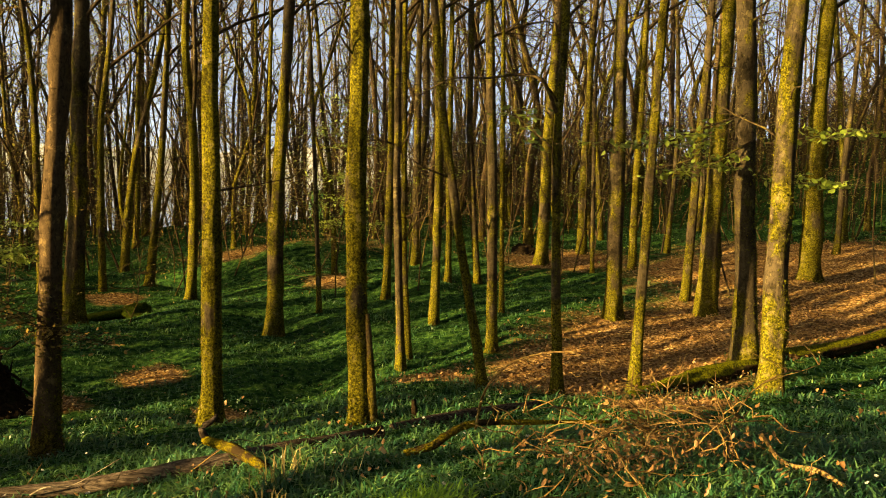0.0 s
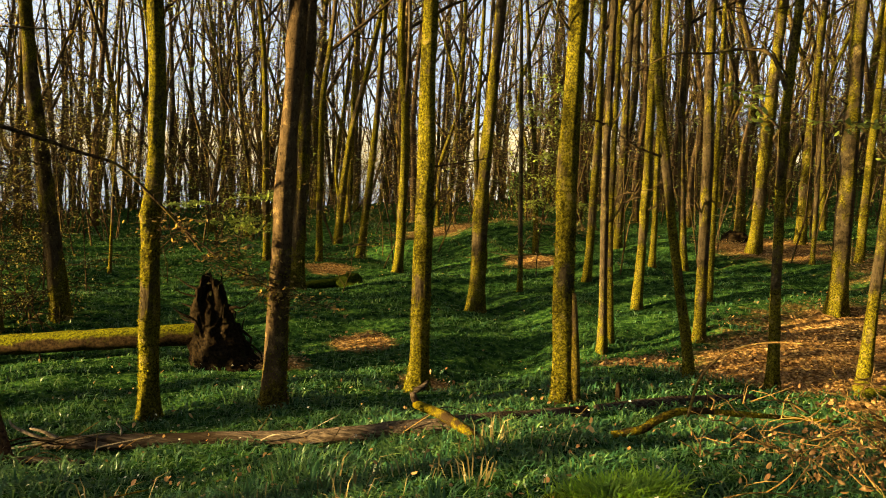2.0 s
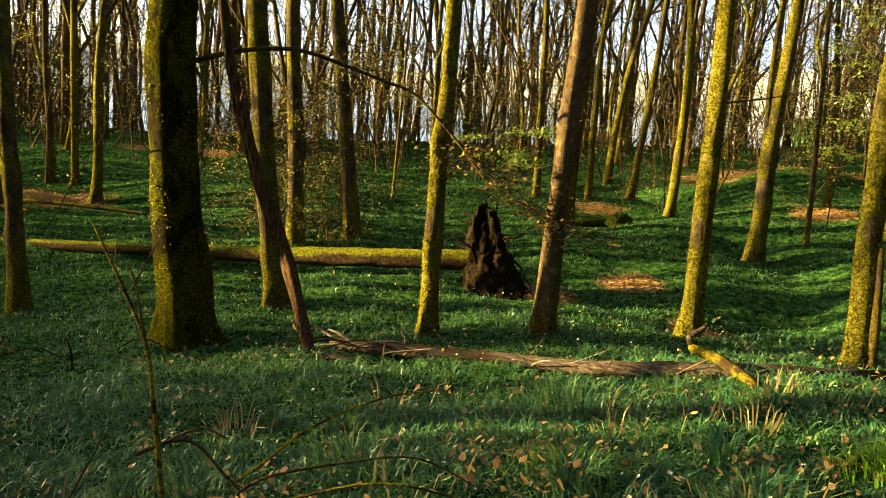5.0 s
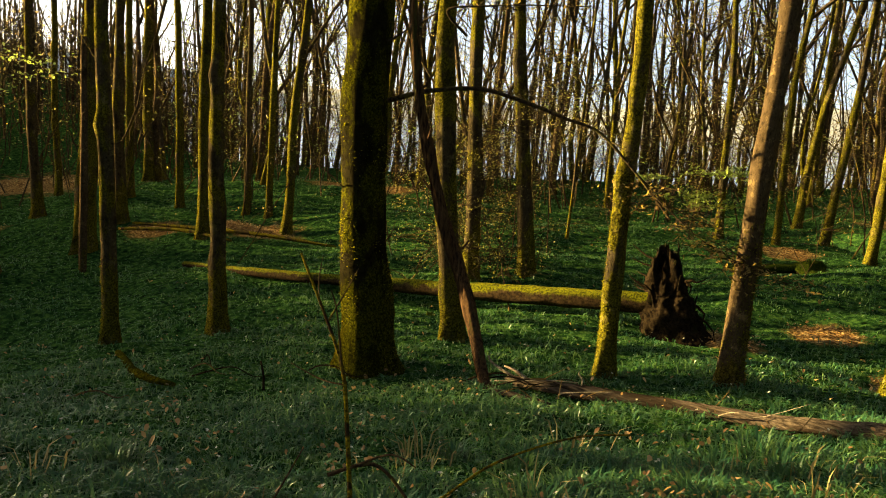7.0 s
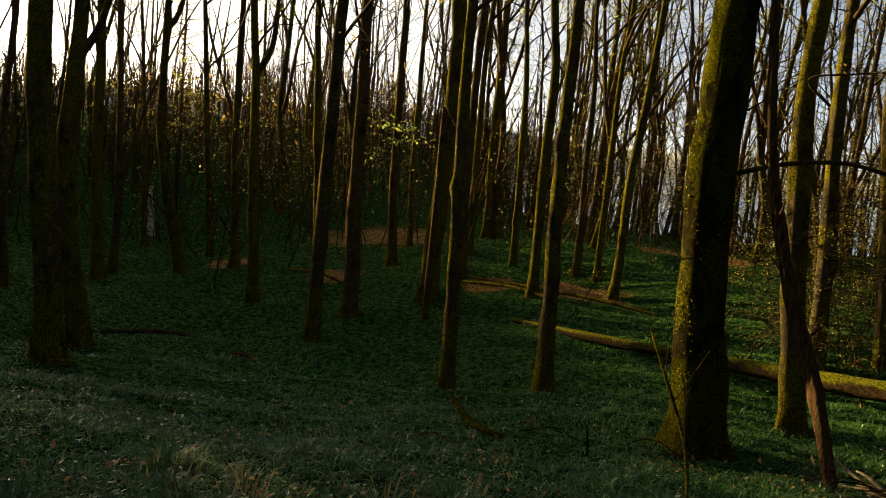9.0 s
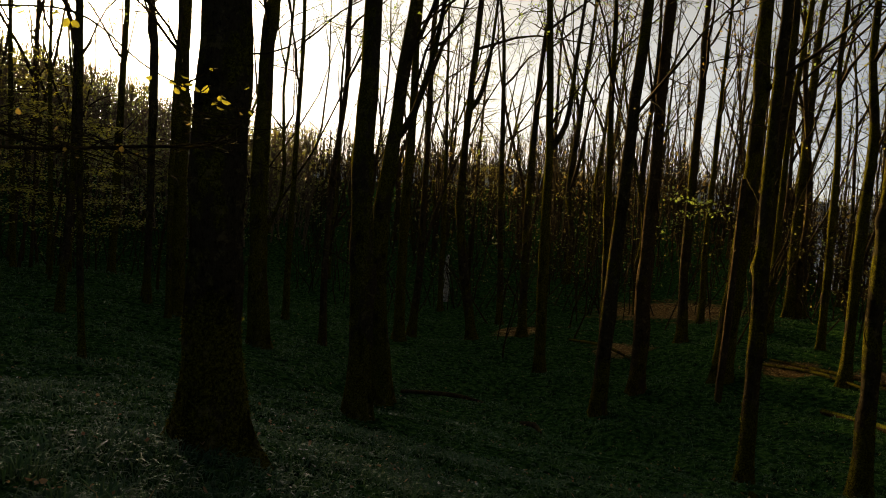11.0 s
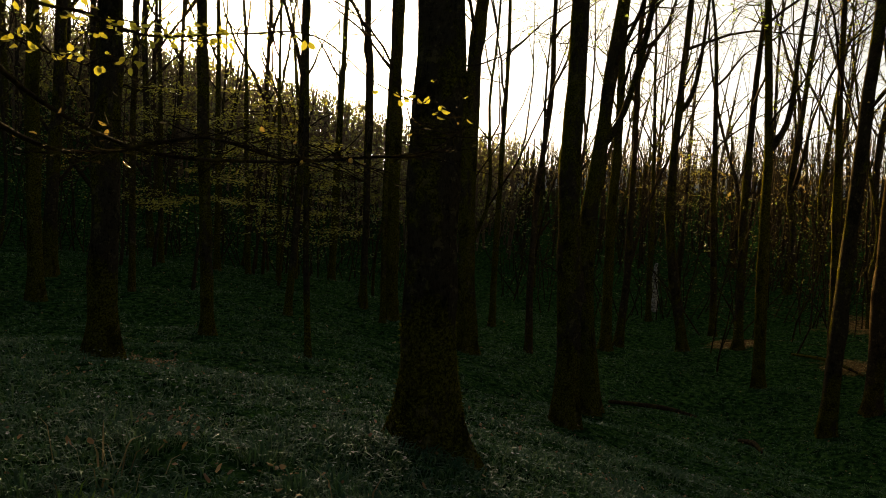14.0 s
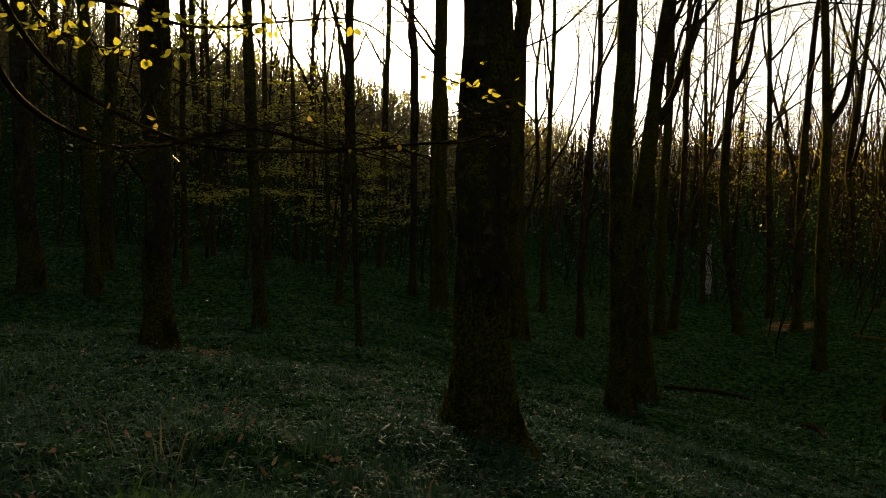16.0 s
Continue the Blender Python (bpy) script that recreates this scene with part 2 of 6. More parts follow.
# ---- the lie of the land ----
NEAR_SWELLS = (
    (1.4, 3.8, 2.6, 0.357), (-1.4, 3.8, 2.6, 0.108), (-3.5, 2.0, 2.6, -0.223), (-3.9, -0.7, 2.6, 0.226),
    (-2.6, -3.1, 2.6, 0.067), (3.0, 7.4, 3.4, -0.222), (-0.4, 8.0, 3.4, -0.161), (-3.8, 7.1, 3.4, -0.238),
    (-6.4, 4.8, 3.4, -0.088), (-7.8, 1.7, 3.4, -0.032), (-7.8, -1.8, 3.4, -0.137), (-6.1, -5.1, 3.4, 0.466))
FAR_SWELLS = (
    (4.4, 12.2, 4.4, -0.384), (-0.0, 13.0, 4.4, 0.101), (-4.4, 12.2, 4.4, -0.374), (-8.4, 10.0, 4.4, 0.083),
    (-11.3, 6.5, 4.4, -0.280), (-12.9, 1.8, 4.4, -1.089), (-12.6, -3.4, 4.4, 0.388), (-10.0, -8.4, 4.4, -0.652),
    (6.5, 20.0, 6.5, 0.061), (-3.6, 20.7, 6.5, 0.212), (-12.0, 17.2, 6.5, -0.533), (-18.2, 10.5, 6.5, 0.785),
    (-21.0, 0.7, 6.5, -1.134), (-18.2, -10.5, 6.5, 0.504))
LITTER_PATCHES = (
    (-3.6, 9.95, 0.4), (-2.3, 8.6, 0.3), (2.1, 9.2, 1.4), (3.1, 10.6, 1.6), (5.0, 11.6, 1.9), (6.9, 13.8, 2.2),
    (6.0, 15.3, 2.2), (-0.1, 9.3, 0.4), (1.3, 9.2, 0.7), (7.9, 17.0, 2.6), (2.6, 17.2, 1.3), (-2.0, 15.4, 0.5),
    (-4.3, 8.7, 0.4), (-17.7, 14.7, 1.4), (-14.6, 9.0, 0.8), (-25.0, 8.2, 2.0),
    (-16.0, 7.6, 0.5), (-33.0, 21.0, 3.0), (-19.0, 5.0, 0.6), (-22.0, 3.0, 0.6),
    (-8.6, -5.4, 0.3), (-4.0, 20.4, 2.0), (-6.0, 14.7, 0.5), (1.9, 6.6, 0.5))
# bearings (degrees to the left of north) against height of the plateau's rim and of the ridge over it
RIM_AZ = (-180, -60, -28, -12, 3, 16, 28, 40, 55, 68, 82, 98, 112, 126, 140, 180)
RIM_Z = (0.4, 0.8, 0.6, 0.55, 0.4, -0.1, -0.6, -0.9, -1.0, -1.4, -2.2, -2.2, -1.6, -1.0, -0.4, 0.4)
# the ridge's ends lie unseen behind the path, raised to block skylight
RIDGE_AZ = (-180, -60, -28, -10, 5, 12, 50, 58, 66, 80, 97, 105, 108, 111, 116, 122, 140, 165, 180)
RIDGE_UP = (14, 11, 5, 2, 0.4, 0, 0, 0.6, 3.8, 4.6, 4.0, 3.6, 4.9, 5.4, 6.0, 6.7, 9.5, 12, 14)


def ease(x, lo, hi):
    u = np.clip((x - lo) / (hi - lo), 0, 1)
    return u * u * (3 - 2 * u)


def rolls(x, y):
    """Small tussocks and dips."""
    return (0.045 * np.sin(1.7 * x + 0.6 * y) * np.sin(1.3 * y - 0.4 * x + 1) + 0.028 * np.sin(3.9 * x + 1.1 * y + 2) * np.sin(3.4 * y - 0.9 * x)
            + 0.014 * np.sin(8.3 * x - 3.1 * y) * np.sin(7.1 * y + 2.2 * x))


GULLIES = (
    (((-2.3, 8.3), (-1.5, 9.3), (-1.5, 10.5), (-1.75, 11.6), (-2.7, 12.9)), 0.17, 0.4),
    (((-9.4, 4.6), (-10.3, 3.95), (-11.9, 2.9), (-13.5, 2.4), (-15.4, 2.2)), 0.15, 0.3),
    (((-5.0, 16.6), (-5.7, 17.1), (-6.8, 17.0)), 0.35, 0.4),
    (((-12.2, -0.2), (-14.0, -1.2), (-16.2, -1.0)), 0.12, 0.3))


def gully(x, y, line, depth, wide):
    near = np.full_like(x, 1e9)
    for (ax, ay), (bx, by) in zip(line, line[1:]):
        u = np.clip(((x - ax) * (bx - ax) + (y - ay) * (by - ay)) / ((bx - ax) ** 2 + (by - ay) ** 2), 0, 1)
        near = np.minimum(near, (x - ax - u * (bx - ax)) ** 2 + (y - ay - u * (by - ay)) ** 2)
    return depth * np.exp(-near / (2 * wide * wide))


def hummocks(x, y):
    """Mounds and hollows between the trees."""
    return (0.075 * np.sin(0.95 * x + 0.5 * np.sin(0.8 * y)) * np.sin(1.1 * y + 0.6 * np.sin(0.9 * x) + 0.7) + 0.04 * np.sin(2.3 * x - 0.9 * y + 1) * np.sin(2.0 * y + 0.7 * x))


def ground(x, y):
    x, y = np.asarray(x, float), np.asarray(y, float)
    r = np.hypot(x, y)
    az = np.degrees(np.arctan2(-x, y))
    z = 0.063 + 0.0550 * x + 0.0027 * y
    for cx, cy, s, a in NEAR_SWELLS + FAR_SWELLS:
        z = z + a * np.exp(-((x - cx) ** 2 + (y - cy) ** 2) / (2 * s * s))
    z = z + 0.55 * np.exp(-((x + 3.1) ** 2 + (y - 18.3) ** 2) / 1.6) - 0.35 * np.exp(-((x + 15.2) ** 2 / 9 + (y - 9.6) ** 2 / 0.5))
    z = z - 0.25 * np.exp(-((x + 2.3) ** 2 / 2.2 + (y - 9.5) ** 2 / 1.1))
    for line, depth, wide in GULLIES:
        z = z - gully(x, y, line, depth, wide)
    z = z + hummocks(x, y) * ease(r, 7, 11)
    rim = np.interp(az, RIM_AZ, RIM_Z)
    lake = ease(az, 3, 15) * (1 - ease(az, 55, 72))
    out = rim - 16 * lake * ease(r, 31, 100)
    up = np.interp(az, RIDGE_AZ, RIDGE_UP)
    far_up = np.where(up > 2, (rim + up - 1.5) * 1.8 + 1.5 - rim, up)
    out = out + far_up * np.clip((r - 26) / 50, 0, 1) ** 0.9
    out = out + ease(r, 40, 120) * 0.5 * np.sin(0.11 * x + 1) * np.sin(0.09 * y)
    k = ease(r, 22, 31)
    return (1 - k) * z + k * out + rolls(x, y) * (1 - ease(r, 30, 60))


def litter(x, y):
    x, y = np.asarray(x, float), np.asarray(y, float)
    m = np.zeros_like(x)
    for cx, cy, s in LITTER_PATCHES:
        m = np.maximum(m, np.exp(-((x - cx) ** 2 + (y - cy) ** 2) / (1.6 * s * s)))
    r = np.hypot(x, y)
    far = 0.12 + 0.22 * np.sin(0.31 * x + 0.2 * y) * np.sin(0.27 * y - 0.12 * x)
    return np.maximum(m, far * ease(r, 20, 32))


def mesh_of(name, verts, faces, smooth=True):
    me = bpy.data.meshes.new(name)
    me.from_pydata(verts, [], faces)
    if smooth:
        me.polygons.foreach_set("use_smooth", np.ones(len(me.polygons), bool))
    me.update()
    return me


def fast_mesh(name, verts, quads=None, tris=None):
    """A mesh from arrays of corners, four or three to a face."""
    me = bpy.data.meshes.new(name)
    loops, starts, n = [], [], 0
    for f in (quads, tris):
        if f is not None and len(f):
            loops.append(f.reshape(-1))
            starts.append(n + np.arange(len(f)) * f.shape[1])
            n += f.size
    loops, starts = np.concatenate(loops), np.concatenate(starts)
    me.vertices.add(len(verts))
    me.vertices.foreach_set("co", np.ascontiguousarray(verts, np.float32).reshape(-1))
    me.loops.add(len(loops))
    me.loops.foreach_set("vertex_index", loops.astype(np.int32))
    me.polygons.add(len(starts))
    me.polygons.foreach_set("loop_start", starts.astype(np.int32))
    me.update(calc_edges=True)
    me.polygons.foreach_set("use_smooth", np.ones(len(me.polygons), bool))
    me.validate()
    return me


def part(name, me, material, parent=None, m=None, label=""):
    ob = new(name, me)
    if not me.materials:
        me.materials.append(material)
    if parent:
        ob.parent = parent
    if m is not None:
        ob.matrix_basis = m
    if label:
        ob["label"] = label
    return ob


# ground sheet, finer near the path
RINGS, SPOKES = 330, 390
rr = np.concatenate([[0.02], np.geomspace(0.3, 30, 255), np.geomspace(30.6, 3500, RINGS - 256)])
aa = np.arange(SPOKES) * 2 * np.pi / SPOKES
gx, gy = rr[:, None] * np.sin(aa)[None], rr[:, None] * np.cos(aa)[None]
gz = ground(gx, gy)
idx = np.arange(RINGS * SPOKES).reshape(RINGS, SPOKES)
nxt = np.roll(idx, -1, axis=1)
quads = np.stack([idx[:-1], nxt[:-1], nxt[1:], idx[1:]], -1).reshape(-1, 4)[:, ::-1]
sheet = np.concatenate([np.stack([gx, gy, gz], -1).reshape(-1, 3), [[0, 0, float(ground(0, 0))]]])
middle = np.stack([nxt[0], idx[0], np.full(SPOKES, RINGS * SPOKES)], -1)
me = fast_mesh("ground", sheet, quads, middle)
att = me.attributes.new("litter", "FLOAT", "POINT")
att.data.foreach_set("value", np.append(litter(gx, gy).reshape(-1), 0.0).astype(np.float32))
tagged(part("ground", me, FLOOR), "mossy woodland floor with grass and brown leaf litter", "ground", kind="structure")

wa = np.arange(64) * 2 * np.pi / 64
me = mesh_of("water", [(3400 * math.cos(a), 3400 * math.sin(a), -8.5) for a in wa], [tuple(range(64))])
tagged(part("water", me, m_water), "pale calm lake beyond the trees", "lake", kind="structure")


# far shore of the lake, low wooded hills; evening haze painted into their colour
m_shore, nt_shore, p_shore = shader("hazed_hills")
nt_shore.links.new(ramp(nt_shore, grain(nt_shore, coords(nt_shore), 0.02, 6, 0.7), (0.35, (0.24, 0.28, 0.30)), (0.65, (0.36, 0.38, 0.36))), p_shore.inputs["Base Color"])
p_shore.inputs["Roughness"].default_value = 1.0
v, f = [], []
for i in range(121):
    az = radians(-12 + i)
    top = 62 + 22 * math.sin(az * 5 + 1) + 9 * math.sin(az * 17) + 3 * math.sin(az * 61)
    for j in range(9):
        u = j / 8
        d = 1250 + 420 * u
        v.append((-d * math.sin(az), d * math.cos(az), -10 + top * math.sin(u * math.pi / 2) ** 1.3))
    if i:
        f += [(9 * i - 9 + j, 9 * i + j, 9 * i + j + 1, 9 * i - 8 + j) for j in range(8)]
tagged(part("far_hills", mesh_of("far_hills", v, f), m_shore), "wooded hills on the far shore of the lake, haze painted into their pale colour", "hills", kind="structure")


# ---- building kit ----
class Stuff:
    """Collects tubes and leaves into one mesh."""

    def __init__(self):
        self.v, self.f = [], []

    def tube(self, pts, radii, sides=6, wobble=0.0, rng=random, cap=True):
        pts = [Vector(p) for p in pts]
        base = len(self.v)
        up = Vector((0.31, 0.17, 0.93))
        for i, p in enumerate(pts):
            d = (pts[min(i + 1, len(pts) - 1)] - pts[max(i - 1, 0)]).normalized()
            a = d.cross(up if abs(d.dot(up)) < 0.95 else Vector((1, 0, 0))).normalized()
            b = d.cross(a)
            for k in range(sides):
                th = 2 * math.pi * k / sides
                r = radii[i] * (1 + (rng.uniform(-wobble, wobble) if wobble else 0))
                self.v.append(p + (a * math.cos(th) + b * math.sin(th)) * r)
        for i in range(len(pts) - 1):
            for k in range(sides):
                q = base + i * sides
                self.f.append((q + k, q + (k + 1) % sides, q + sides + (k + 1) % sides, q + sides + k))
        if cap:
            self.f.append(tuple(base + k for k in range(sides))[::-1])
            self.f.append(tuple(base + (len(pts) - 1) * sides + k for k in range(sides)))

    def leaf(self, p, size, rng, flat=0.6, width=0.6, oval=False):
        p = Vector(p)
        d = Vector((rng.gauss(0, 1), rng.gauss(0, 1), rng.gauss(0, 1) * (1 - flat) - 0.15)).normalized()
        s = d.cross(Vector((rng.gauss(0, 0.35), rng.gauss(0, 0.35), 1))).normalized() * size * width * 0.5
        n = d.cross(s).normalized() * size * 0.12
        b = len(self.v)
        if oval:
            self.v += [p, p + d * size * 0.28 + s * 0.85 + n, p + d * size * 0.68 + s * 0.8 + n, p + d * size, p + d * size * 0.68 - s * 0.8 + n, p + d * size * 0.28 - s * 0.85 + n]
            self.f += [(b, b + 1, b + 2, b + 3), (b, b + 3, b + 4, b + 5)]
            return
        self.v += [p, p + d * size * 0.5 + s + n, p + d * size, p + d * size * 0.5 - s + n]
        self.f += [(b, b + 1, b + 2), (b, b + 2, b + 3)]

    def mesh(self, name):
        return mesh_of(name, self.v, self.f)


def smooth_line(pts, n):
    """n points on a soft curve through pts."""
    pts = [Vector(p) for p in pts]
    out = []
    segs = len(pts) - 1
    for k in range(n):
        u = k / (n - 1) * segs
        i = min(int(u), segs - 1)
        t = u - i
        p0, p1, p2, p3 = pts[max(i - 1, 0)], pts[i], pts[i + 1], pts[min(i + 2, segs)]
        out.append(0.5 * ((2 * p1) + (p2 - p0) * t + (2 * p0 - 5 * p1 + 4 * p2 - p3) * t * t + (3 * p1 - p0 - 3 * p2 + p3) * t ** 3))
    return out


def sway(start, way, length, n, bend, rng, lift=0.0):
    """A wandering line from start along way."""
    p, d, out = Vector(start), Vector(way).normalized(), [Vector(start)]
    for _ in range(n):
        d = (d + Vector((rng.gauss(0, bend), rng.gauss(0, bend), rng.gauss(0, bend) + lift))).normalized()
        p = p + d * (length / n)
        out.append(p.copy())
    return out


def limb_meshes(seed, subs, twigs, leaves, sides):
    """A bough one metre long along z with its twigs, and the leaves on it."""
    rng = random.Random(seed)
    wood, leaf = Stuff(), Stuff()
    axis = sway((0, 0, 0), (0, 0, 1), 1.0, 7, 0.13, rng)
    wood.tube(axis, [0.0105 * (1 - 0.11 * i) for i in range(8)], sides, cap=False)
    for s in range(subs):
        i = rng.randrange(1, 8)
        a = rng.uniform(0, 2 * math.pi)
        way = Vector((math.cos(a) * 0.75, math.sin(a) * 0.75, rng.uniform(0.4, 0.9)))
        ln = rng.uniform(0.22, 0.5) * (1.15 - i * 0.08)
        sub = sway(axis[i], way, ln, 4, 0.16, rng, 0.05)
        wood.tube(sub, [0.0046, 0.004, 0.0032, 0.0024, 0.0013], 3, cap=False)
        for t in range(twigs):
            j = rng.randrange(1, 5)
            b = rng.uniform(0, 2 * math.pi)
            tw = sway(sub[j], (math.cos(b), math.sin(b), rng.uniform(-0.1, 0.9)), rng.uniform(0.08, 0.2), 2, 0.2, rng)
            wood.tube(tw, [0.0021, 0.0017, 0.001], 3, cap=False)
            for q in range(leaves):
                leaf.leaf(tw[rng.randrange(1, 3)] + Vector((rng.gauss(0, 0.015), rng.gauss(0, 0.015), rng.gauss(0, 0.015))), rng.uniform(0.014, 0.026), rng)
    return wood.mesh("limb"), leaf.mesh("leaves")


BOUGH_KIT = [limb_meshes(100 + s, 7, 3, 3, 4) for s in range(7)]
CROWN_KIT = [limb_meshes(200 + s, 8, 3, 5, 4) for s in range(4)]


def frame_along(p, way, roll, scale):
    m = Vector(way).to_track_quat("Z", "Y").to_matrix().to_4x4()
    return Matrix.Translation(p) @ m @ Matrix.Rotation(roll, 4, "Z") @ Matrix.Scale(scale, 4)


def trunk_mesh(path, radii, sides, rng, flare):
    """A tapered, knotty and slightly wandering stem with buttress roots at its foot."""
    v, f = [], []
    lobes, ph = rng.choice((4, 5, 6)), rng.uniform(0, 6)
    k1, k2 = rng.uniform(0, 60), rng.uniform(0, 60)
    knots = [(rng.uniform(0, 6.3), rng.uniform(0.4, 9), rng.uniform(0.18, 0.4)) for _ in range(9)]
    for i, (p, r) in enumerate(zip(path, radii)):
        h = p.z
        grow = min(1.0, max(0.0, h * 0.7))
        px = p.x + grow * (0.28 * r * noise.noise(Vector((k1, h * 0.75, 3))) + 0.04 * noise.noise(Vector((k1, h * 0.3, 9))))
        py = p.y + grow * (0.28 * r * noise.noise(Vector((k2, h * 0.75, 5))) + 0.04 * noise.noise(Vector((k2, h * 0.3, 7))))
        girth = 1 + 0.09 * noise.noise(Vector((k1, k2, h * 1.3)))
        for k in range(sides):
            th = 2 * math.pi * k / sides
            foot = math.exp(-max(h + 0.1, 0) / (0.9 * r + 0.12))
            c, s_ = math.cos(th), math.sin(th)
            lump = noise.noise(Vector((c * 1.3 + k1, s_ * 1.3 + k2, h * 2.2)))
            flute = noise.noise(Vector((c * 2.6 + k2, s_ * 2.6 + k1, h * 0.6)))
            q = r * girth * (1 + flare * foot * (0.75 + 0.5 * math.cos(lobes * th + ph)) + 0.05 * math.sin(2 * th + k1 + h) + 0.15 * lump + 0.12 * flute)
            for ka, kh, size in knots:
                d = (1 - math.cos(th - ka)) * 3 + ((h - kh) / (1.6 * r + 0.03)) ** 2
                if d < 4:
                    q += r * size * math.exp(-d * 1.4)
            v.append((px + q * c, py + q * s_, h))
    for i in range(len(path) - 1):
        for k in range(sides):
            f.append((i * sides + k, i * sides + (k + 1) % sides, (i + 1) * sides + (k + 1) % sides, (i + 1) * sides + k))
    f.append(tuple((len(path) - 1) * sides + k for k in range(sides)))
    return mesh_of("trunk", v, f)


COUNT = [0]


def stem_path(bends, height, rng):
    """Stations of a stem from just under the ground up through the given offsets and on to its top."""
    pts = [Vector((0, 0, -0.25)), Vector((0, 0, 0))] + [Vector(b) for b in bends]
    d = (pts[-1] - pts[-2]) if len(pts) > 2 else Vector((0, 0, 1))
    d = d / max(d.z, 0.3)
    p = pts[-1].copy()
    while p.z < height - 0.8:
        d = Vector((d.x * 0.8 + rng.gauss(0, 0.05), d.y * 0.8 + rng.gauss(0, 0.05), 1))
        p = p + d * min(1.5, height - p.z)
        pts.append(p.copy())
    return pts


def tree(x, y, r, *bends, height=0, low=3.6, limbs=0, brown=None, fork=None, leafy=0.55, kind="", flare=0.8, coat=None):
    """A slender beech standing at x, y with a stem of radius r that runs through the given offsets."""
    COUNT[0] += 1
    rng = random.Random(COUNT[0] * 7 + 3)
    dist = math.hypot(x, y)
    height = height or min(17, 8.5 + r * 45) * rng.uniform(0.92, 1.08)
    base = Vector((x, y, float(ground(x, y))))
    root = new("beech_tree")
    root.location = base
    pts = stem_path(bends, height, rng)
    n = 70 if dist < 12 else 40
    # closer stations near the foot
    fine = smooth_line(pts, 60)
    low_part = [Vector((0, 0, -0.25 + 0.09 * i)) for i in range(1, 10)]
    path = [Vector((0, 0, -0.25))] + low_part
    zs = [0.7 + (height - 0.7) * (i / n) ** 1.15 for i in range(n + 1)]
    fz = [p.z for p in fine]
    fxs, fys = [p.x for p in fine], [p.y for p in fine]
    path = [Vector((float(np.interp(z, fz, fxs)), float(np.interp(z, fz, fys)), z)) for z in [p.z for p in path] + zs[1:]]
    radii = [max(0.012, r * 0.96 * max(0.0, 1 - max(p.z, 0) / height) ** 0.75) for p in path]
    is_brown = (rng.random() < 0.07 and dist > 12) if brown is None else brown
    mat = coat or (BARK_BROWN if is_brown else BARK)
    sides = 20 if dist < 9 else (14 if dist < 16 else 10)
    part("trunk", trunk_mesh(path, radii, sides, rng, flare), mat, root)
    if fork:
        h0, dx, dy, h1, fr = fork
        s = Stuff()
        a = Vector((float(np.interp(h0, fz, fxs)), float(np.interp(h0, fz, fys)), h0))
        b = Vector((float(np.interp(h1, fz, fxs)) + dx, float(np.interp(h1, fz, fys)) + dy, h1))
        mid = a.lerp(b, 0.3) + Vector((dx, dy, 0)) * 0.35
        line = smooth_line([a, mid, b, b + Vector((dx * 0.3, dy * 0.3, 3.0))], 14)
        s.tube(line, [fr * (1 - 0.055 * i) for i in range(14)], 9)
        part("second_stem", s.mesh("second_stem"), mat, root)
    count = limbs or (9 if r > 0.06 else 6)
    if x < -9:
        count, low = max(4, count - 4), max(low, 5.0)
    # near crowns above the view are thickened, unseen, to block overhead skylight
    over = x > -9 and dist < 19
    if over:
        count, low = (10 if r > 0.06 else 7), max(low, 5.6 if dist < 10 else 4.2)
    elif x < -9:
        pass
    elif dist < 14:
        low = max(low, 4.0)
    for k in range(count):
        h = low + (height * 0.97 - low) * ((k + rng.uniform(0.0, 0.8)) / count)
        p = Vector((float(np.interp(h, fz, fxs)), float(np.interp(h, fz, fys)), h))
        a = k * 2.4 + rng.uniform(-0.6, 0.6)
        up = rng.uniform(0.5, 1.3)
        ln = min(0.34 * (height - h) + 0.9, 3.6) * rng.uniform(0.75, 1.2) * (0.8 if r < 0.07 else 1)
        high = over and h > 7
        if high:
            ln *= 1.25
        wood, leaf = CROWN_KIT[rng.randrange(4)] if high else BOUGH_KIT[rng.randrange(len(BOUGH_KIT))]
        lm = part("limb", wood, TWIG, root, frame_along(p, (math.cos(a), math.sin(a), up), rng.uniform(0, 6), ln))
        if high or rng.random() < leafy:
            part("leaves", leaf, OLD if rng.random() < 0.55 else FRESH, lm)
    if dist < 13:
        for k in range(5):
            s = Stuff()
            h = rng.uniform(1.2, 5.2)
            a = rng.uniform(0, 6.3)
            rad = r * 0.9 * (1 - h / height) ** 0.75
            p = Vector((float(np.interp(h, fz, fxs)) + 0.8 * rad * math.cos(a), float(np.interp(h, fz, fys)) + 0.8 * rad * math.sin(a), h))
            ln = sway(p, (math.cos(a), math.sin(a), rng.uniform(0.1, 0.9)), rng.uniform(0.15, 0.9), 5, 0.2, rng)
            q = rng.uniform(0.006, 0.013)
            s.tube(ln, [q, q * 0.85, q * 0.7, q * 0.55, q * 0.4, q * 0.25], 5)
            for _ in range(2):
                c = rng.uniform(0, 6.3)
                s.tube(sway(ln[rng.randrange(2, 5)], (math.cos(c), math.sin(c), 0.4), rng.uniform(0.1, 0.3), 3, 0.25, rng), [q * 0.4, q * 0.35, q * 0.3, q * 0.2], 4)
            part("dead_twig", s.mesh("dead_twig"), TWIG, root)
    size = "stout" if r > 0.16 else ("slender" if r < 0.085 else "straight")
    tint = "brown-barked" if is_brown else "moss-green"
    lean = ""
    if bends:
        b = bends[-1]
        if math.hypot(b[0], b[1]) > 0.1 * b[2]:
            lean = " leaning"
